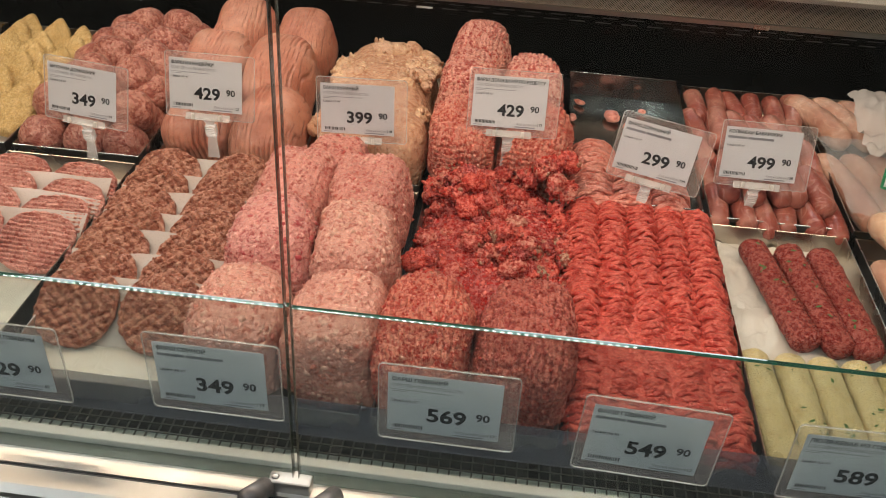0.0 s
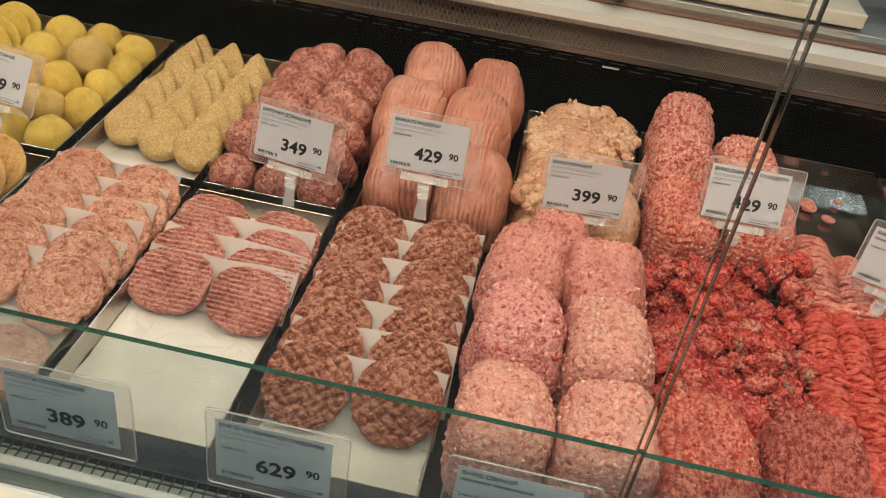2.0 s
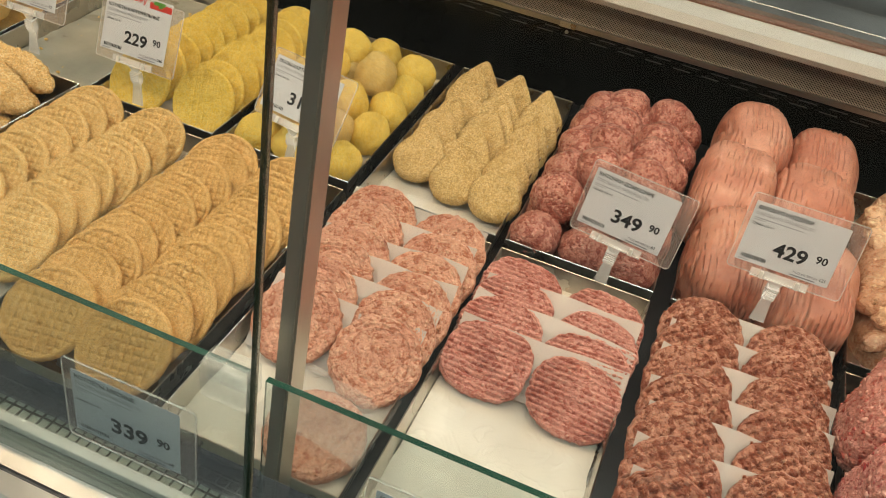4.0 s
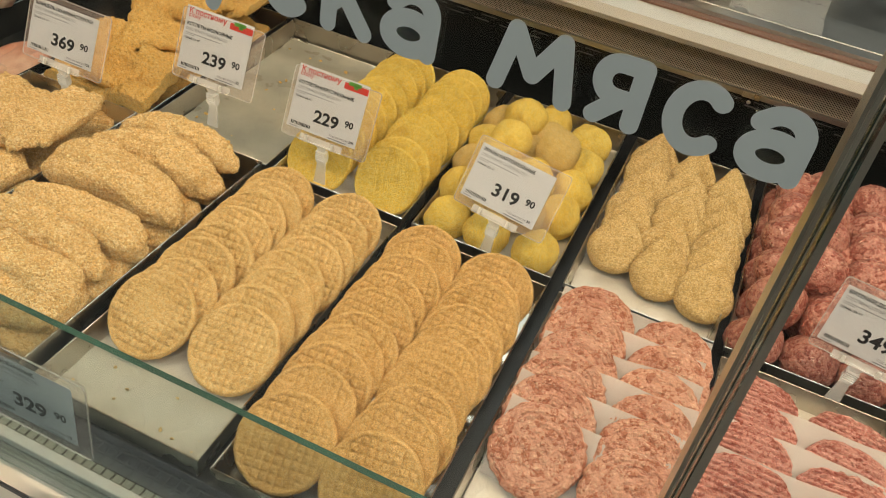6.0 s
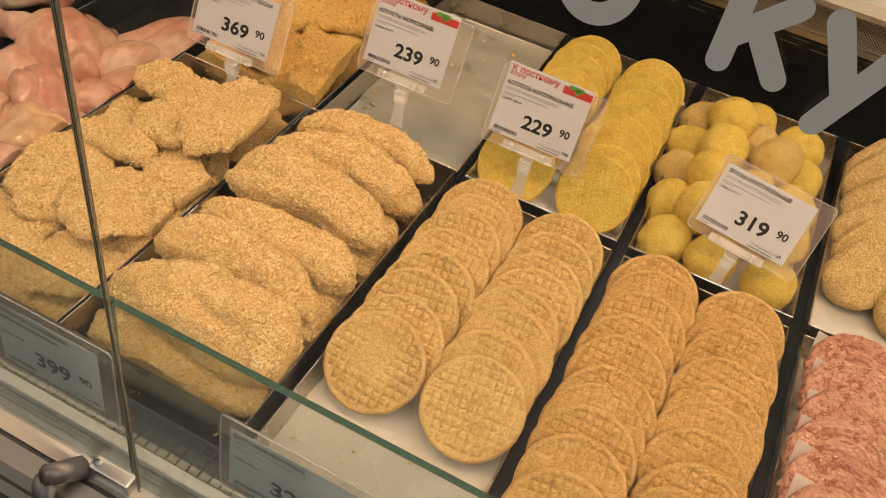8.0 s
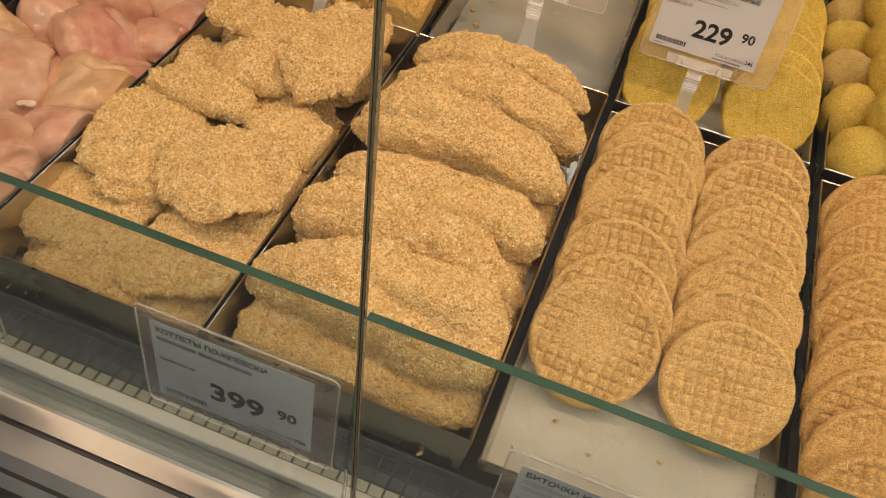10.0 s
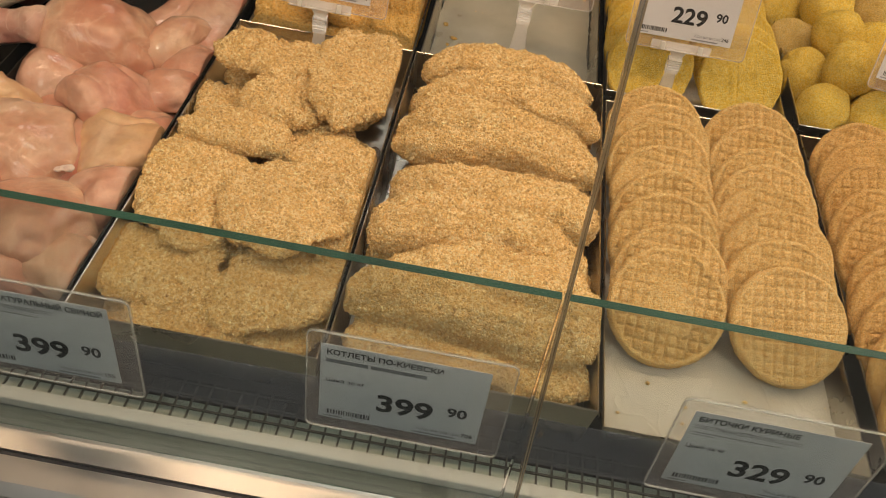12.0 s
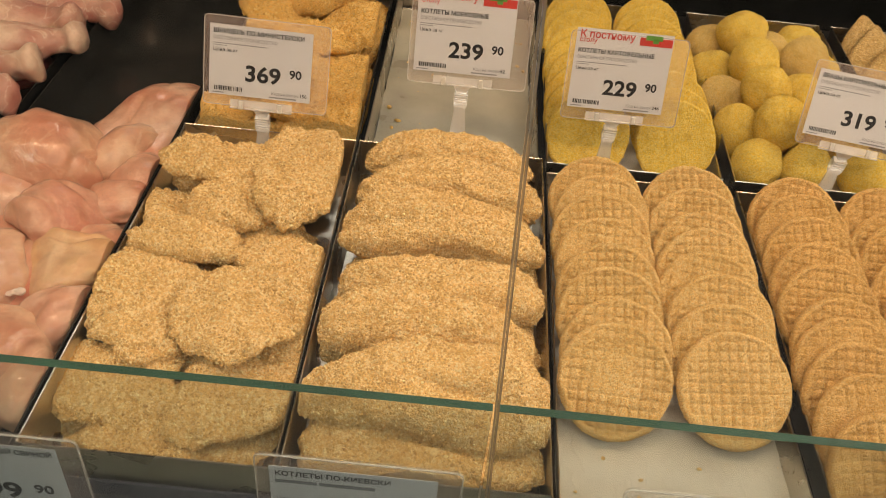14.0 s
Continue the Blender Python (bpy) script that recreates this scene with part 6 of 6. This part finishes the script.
        part("clip", clip_me, owner, "clear spring clip", pose(0.002, -h / 2 - 0.008, -0.004, -(90 - tilt) + 8, 0, 0)).visible_shadow = False
    else:
        for px in (-w / 2 - 0.002, w / 2 + 0.004):
            part("rivet", bars_mesh("rivet", [(px - 0.0012, px + 0.0012, -h / 2 - 0.0085, -h / 2 - 0.0063)], GREYINK), owner)
    return owner


# x, y, z of the figures; tilt back, yaw, roll
for row in ((-0.509, -0.028, 1.000, 22, 4, -3, "ШНИЦЕЛЬ ПО-МИНИСТЕРСКИ", "369", "156", True, False), (-0.303, 0.027, 1.020, 22, 0, 0, "КОТЛЕТЫ МОРКОВНЫЕ", "239", "52", True, True),
            (-0.132, 0.033, 0.990, 22, 0, 0, "КОТЛЕТЫ КАРТОФЕЛЬНЫЕ", "229", "246", True, True), (0.130, 0.025, 0.984, 30, -4, -4, "ЗРАЗЫ КАРТОФЕЛЬНЫЕ", "319", "39", True, False),
            (0.579, 0.000, 0.992, 16, -4, -3, "БИТОЧКИ ДОМАШНИЕ", "349", "81", True, False), (0.761, 0.007, 1.017, 18, 0, 0, "ФАРШ ИЗ ИНДЕЙКИ", "429", "121", True, False),
            (0.975, 0.013, 1.000, 12, 0, 2, "ФАРШ КУРИНЫЙ", "399", "118", True, False), (1.184, 0.050, 1.014, 24, 2, 0, "ФАРШ ДОМАШНИЙ ПО РЕЦЕПТУ", "429", "175", True, False),
            (1.389, 0.006, 0.982, 22, -6, -7, "ФАРШ ДОМАШНИЙ", "299", "154", False, False), (1.538, 0.038, 0.977, 22, 0, 0, "КОЛБАСКИ БАВАРСКИЕ", "499", "138", False, False)):
    x, y, z, tilt, yaw, roll, title, price, code, own, promo = row
    price_tag(x, y, z, tilt, yaw, roll, title, price, code, False, own, promo)
for x, title, price, code, own, roll, z in ((-0.579, "ШНИЦЕЛЬ НАТУРАЛЬНЫЙ СВИНОЙ", "399", "155", True, 0, 0.962), (-0.343, "КОТЛЕТЫ ПО-КИЕВСКИ", "399", "706", False, 0, 0.969), (-0.118, "БИТОЧКИ КУРИНЫЕ", "329", "78", True, 0, 0.971),
                                            (0.263, "КОТЛЕТЫ МЯСНЫЕ", "339", "60", True, 0, 0.962), (-0.810, "ФИЛЕ КУРИНОЕ", "369", "140", True, 0, 0.963),
                                            (0.537, "КОТЛЕТЫ ПОЛТАВСКИЕ", "389", "65", True, 0, 0.978), (0.731, "БУРГЕР ИЗ НЕЖИРНОЙ ГОВЯДИНЫ", "629", "68", True, 0, 0.975), (0.941, "ФАРШ СВИНОЙ", "349", "119", False, 0, 0.986),
                                            (1.158, "ФАРШ ГОВЯЖИЙ", "569", "113", True, 0, 0.982), (1.341, "ФАРШ ГОВЯЖИЙ", "549", "112", False, -2, 0.971), (1.528, "ЛЮЛЯ-КЕБАБ ИЗ ГОВЯДИНЫ", "589", "95", True, 1, 0.969)):
    price_tag(x, -0.4900, z, 3.5, 0, roll, title, price, code, True, own)

# green card at the sausages
bm = bmesh.new()
plate(bm, 0.10, 0.075, 0.0012, 0, 0, 0, 0.004)
green = thing("green_card", bm_mesh("green_card", bm, plain("green_card", (0.03, 0.26, 0.11), 0.4)), "green card in a clear holder by the sausages", "card", pose(1.768, 0.07, 0.972, 66, 0, -12))
part("card_border", bars_mesh("card_border", [(-0.046, -0.043, -0.034, 0.034), (-0.046, 0.046, -0.034, -0.031)], CARD, 0.0015), green)

# ---- fittings on the front rail ----
def clamp(x, big, m_label):
    owner = thing("glass_clamp", None, m_label, "clamp", pose(x, -0.530, 0.862), "glass clamps")
    if big:
        bm = bmesh.new()
        add_box(bm, -0.0205, 0.0205, -0.014, 0.010, -0.010, 0.058, 0.010)
        part("body", bm_mesh("body", bm, plain("satin_grey", (0.36, 0.38, 0.38), 0.32, 0.6), True), owner, "rounded satin grey body")
        bm = bmesh.new()
        bmesh.ops.create_cone(bm, cap_ends=True, segments=20, radius1=0.0115, radius2=0.0095, depth=0.014, matrix=pose(0.013, 0.016, 0.052, -70, 0, -20))
        part("knob", bm_mesh("knob", bm, STEEL, True), owner, "round steel knob")
    else:
        bm = bmesh.new()
        bmesh.ops.create_cone(bm, cap_ends=True, segments=24, radius1=0.0145, radius2=0.0125, depth=0.010, matrix=pose(-0.010, -0.020, 0.012, 62, 0, -24))
        bmesh.ops.bevel(bm, geom=[e for e in bm.edges if len(e.link_faces) == 2 and e.calc_face_angle(0) > 0.8], offset=0.003, segments=2, affect="EDGES")
        part("bumper", bm_mesh("bumper", bm, GREYPLAST, True), owner, "dark rubber bumper")
        bm = bmesh.new()
        bmesh.ops.create_cone(bm, cap_ends=True, segments=18, radius1=0.0105, radius2=0.0088, depth=0.036, matrix=pose(-0.002, -0.003, 0.021, 62, 0, -24))
        bmesh.ops.bevel(bm, geom=[e for e in bm.edges if len(e.link_faces) == 2 and e.calc_face_angle(0) > 0.8], offset=0.002, segments=2, affect="EDGES")
        part("stem", bm_mesh("stem", bm, plain("grey_stem", (0.16, 0.15, 0.15), 0.35, 0.4), True), owner, "grey stem")
    return owner


for x in (0.980, 1.049):
    clamp(x, False, "dark grey glass bumper on the steel front rail")
for x in (0.360, 0.407):
    clamp(x, True, "large satin grey glass clamp with a steel knob")
for x in (-0.318, -0.240):
    clamp(x, False, "dark grey glass bumper on the steel front rail")
for x in (0.998, -0.296):
    owner = thing("hinge_plate", box_mesh("hinge_plate", x - 0.012, x + 0.030, -0.520, -0.502, 0.866, 0.884, STEEL_DULL, 0.002), "small steel hinge plate with a screw", "hinge", group="hinge plates")
    bm = bmesh.new()
    bmesh.ops.create_uvsphere(bm, u_segments=14, v_segments=8, radius=0.0042, matrix=pose(x - 0.006, -0.512, 0.884) @ Matrix.Diagonal((1, 1, 0.5, 1)))
    part("screw", bm_mesh("screw", bm, STEEL, True), owner, "cross-head screw")
bm = bmesh.new()
add_box(bm, 0.337, 0.3765, -0.5045, -0.4985, 1.060, 1.0945, 0.0020)
add_box(bm, 0.337, 0.3765, -0.4900, -0.4790, 1.066, 1.0945, 0.0020)
add_box(bm, 0.337, 0.3765, -0.4984, -0.4901, 1.0912, 1.0948, 0.0010)
thing("edge_clip", bm_mesh("edge_clip", bm, sheet("clip_resin", (0.74, 0.75, 0.70), 0.82, 0.1)), "clear acrylic clip on the low glass edge", "clip").visible_shadow = False

# ---- fittings on the back panel and ledge ----
# reflections along the slits, put in as grey strips, one of them white
slot_me = box_mesh("slot", -0.0140, 0.0140, 0.4925, 0.4948, -0.0007, 0.0007, plain("slot_edge", (0.05, 0.05, 0.05), 0.4, 0.0))
slot_white = box_mesh("slot", -0.0150, 0.0150, 0.4920, 0.4948, -0.0014, 0.0014, CARD)
for k in range(64):
    x = -0.95 + k * 0.0475
    part("slot", slot_white if k == 41 else slot_me, case, "", pose(x, 0, 0.9765))
    part("slot", slot_me, case, "", pose(x + 0.012, 0.0012, 0.9855))
for x in (-0.87, 0.370, 1.611):
    bm = bmesh.new()
    bmesh.ops.create_uvsphere(bm, u_segments=12, v_segments=8, radius=0.0034, matrix=pose(x, 0.4935, 0.983) @ Matrix.Diagonal((1, 0.6, 1, 1)))
    part("bolt", bm_mesh("bolt", bm, STEEL, True), case, "round steel bolt")
    part("joint_plate", box_mesh("joint_plate", x - 0.014, x + 0.014, 0.4895, 0.4918, 0.9915, 1.0005, STEEL), case, "small steel joint plate")

tool = thing("open_wrench", None, "dark steel open-ended wrench lying on the ledge", "wrench", pose(0.972, 0.470, 1.106, 0, 6, 74))
bm = bmesh.new()
add_box(bm, 0.0, 0.115, -0.0075, 0.0075, 0.0, 0.005, 0.0015)
part("shank", bm_mesh("shank", bm, plain("dark_tool", (0.07, 0.065, 0.06), 0.4, 0.7)), tool)
bm = bmesh.new()
ring = [(0.018 * math.cos(a) - 0.006, 0.016 * math.sin(a)) for a in np.linspace(0.5, 2 * math.pi - 0.5, 18)]
outline = [(-x, y) for x, y in ring][::-1] + [(-0.004, -0.006), (0.008, -0.005), (0.008, 0.005), (-0.004, 0.006)]
lo, hi = [bm.verts.new((x, y, -0.001)) for x, y in outline], [bm.verts.new((x, y, 0.007)) for x, y in outline]
bm.faces.new(lo[::-1]), bm.faces.new(hi)
for i in range(len(outline)):
    j = (i + 1) % len(outline)
    bm.faces.new((lo[i], lo[j], hi[j], hi[i]))
part("jaw", bm_mesh("jaw", bm, bpy.data.materials["dark_tool"]), tool)

bm = bmesh.new()
add_box(bm, 0.985, 1.400, 0.545, 0.90, 1.1055, 1.131, 0.004)
thing("cutting_board", bm_mesh("cutting_board", bm, plain("cream_plastic", (0.72, 0.68, 0.58), 0.45)), "thick cream plastic cutting board on the worktop", "cutting board")
scale = thing("weighing_scale", None, "black and white weighing scale on a cream board", "scale", pose(1.14, 0.72, 1.132))
for k, (x, y) in enumerate(((-0.105, -0.13), (0.125, -0.13), (-0.105, 0.13), (0.125, 0.13))):
    bm = bmesh.new()
    bmesh.ops.create_cone(bm, cap_ends=True, segments=20, radius1=0.020, radius2=0.018, depth=0.014, matrix=pose(x, y, 0.007))
    part("foot", bm_mesh("foot", bm, INK, True), scale, "black rubber foot")
bm = bmesh.new()
add_box(bm, -0.14, 0.16, -0.15, 0.16, 0.014, 0.060, 0.008)
part("body", bm_mesh("body", bm, plain("black_abs", (0.02, 0.021, 0.022), 0.3)), scale, "black scale body")
bm = bmesh.new()
add_box(bm, -0.15, 0.17, -0.17, 0.17, 0.062, 0.080, 0.006)
part("platter", bm_mesh("platter", bm, WHITE_METAL), scale, "white weighing platter")


def tube(name, length, r_out, r_in, mat):
    bm = bmesh.new()
    n = 32
    rings = []
    for x, r in ((-length / 2, r_in), (-length / 2, r_out), (length / 2, r_out), (length / 2, r_in)):
        rings.append([bm.verts.new((x, r * math.cos(2 * math.pi * k / n), r * math.sin(2 * math.pi * k / n))) for k in range(n)])
    for a in range(4):
        for k in range(n):
            bm.faces.new((rings[a][k], rings[a][(k + 1) % n], rings[(a + 1) % 4][(k + 1) % n], rings[(a + 1) % 4][k]))
    return bm_mesh(name, bm, mat, True)


KRAFT = plain("kraft_tube", (0.34, 0.23, 0.12), 0.6)
roll = thing("film_roll", tube("film_roll", 0.42, 0.030, 0.0195, FILM), "roll of clear film on the ledge behind the counter", "film roll", pose(1.72, 0.62, 1.136, 0, 0, 38))
part("core", tube("core", 0.424, 0.0193, 0.0165, KRAFT), roll, "brown card core")
roll = thing("paper_roll", tube("paper_roll", 0.40, 0.024, 0.0195, plain("roll_paper", (0.62, 0.55, 0.44), 0.5)), "pale paper roll on a brown card core", "paper roll", pose(0.33, 0.69, 1.130, 0, 0, 55))
part("core", tube("core", 0.404, 0.0193, 0.0170, KRAFT), roll, "brown card core")
drape("plastic_bag", 0.285, 0.43, 0.515, 0.66, 1.106, 0.03, FILM, "crumpled clear plastic bag on the ledge", "bag", 31, crease=0.02, hump=(0.36, 0.62, 0.08))
part("worktop_lip", box_mesh("worktop_lip", X0, X1, 1.051, 1.065, 1.03, 1.112, STEEL_DULL), case)
slab("service_wall", X0, X1, 2.2, 2.3, 0, 2.6, plain("dark_service_wall", (0.05, 0.05, 0.048), 0.5), "dark tiled wall behind the counter", "wall")

# LED strip under the canopy
LED, _n, _l, _b = material("led_bead")
_b.inputs["Emission Color"].default_value = (1, 0.95, 0.9, 1)
_b.inputs["Emission Strength"].default_value = 260.0
strip = thing("led_strip", box_mesh("led_strip", 0.03, 1.50, 0.232, 0.248, 1.782, 1.788, WHITE_METAL), "white LED strip under the canopy", "LED strip")
bead = box_mesh("bead", -0.0026, 0.0026, -0.0045, 0.0045, -0.0015, 0.0, LED)
for k in range(86):
    part("bead", bead, strip, "", pose(0.05 + k * 0.0168, 0.2400, 1.7815))
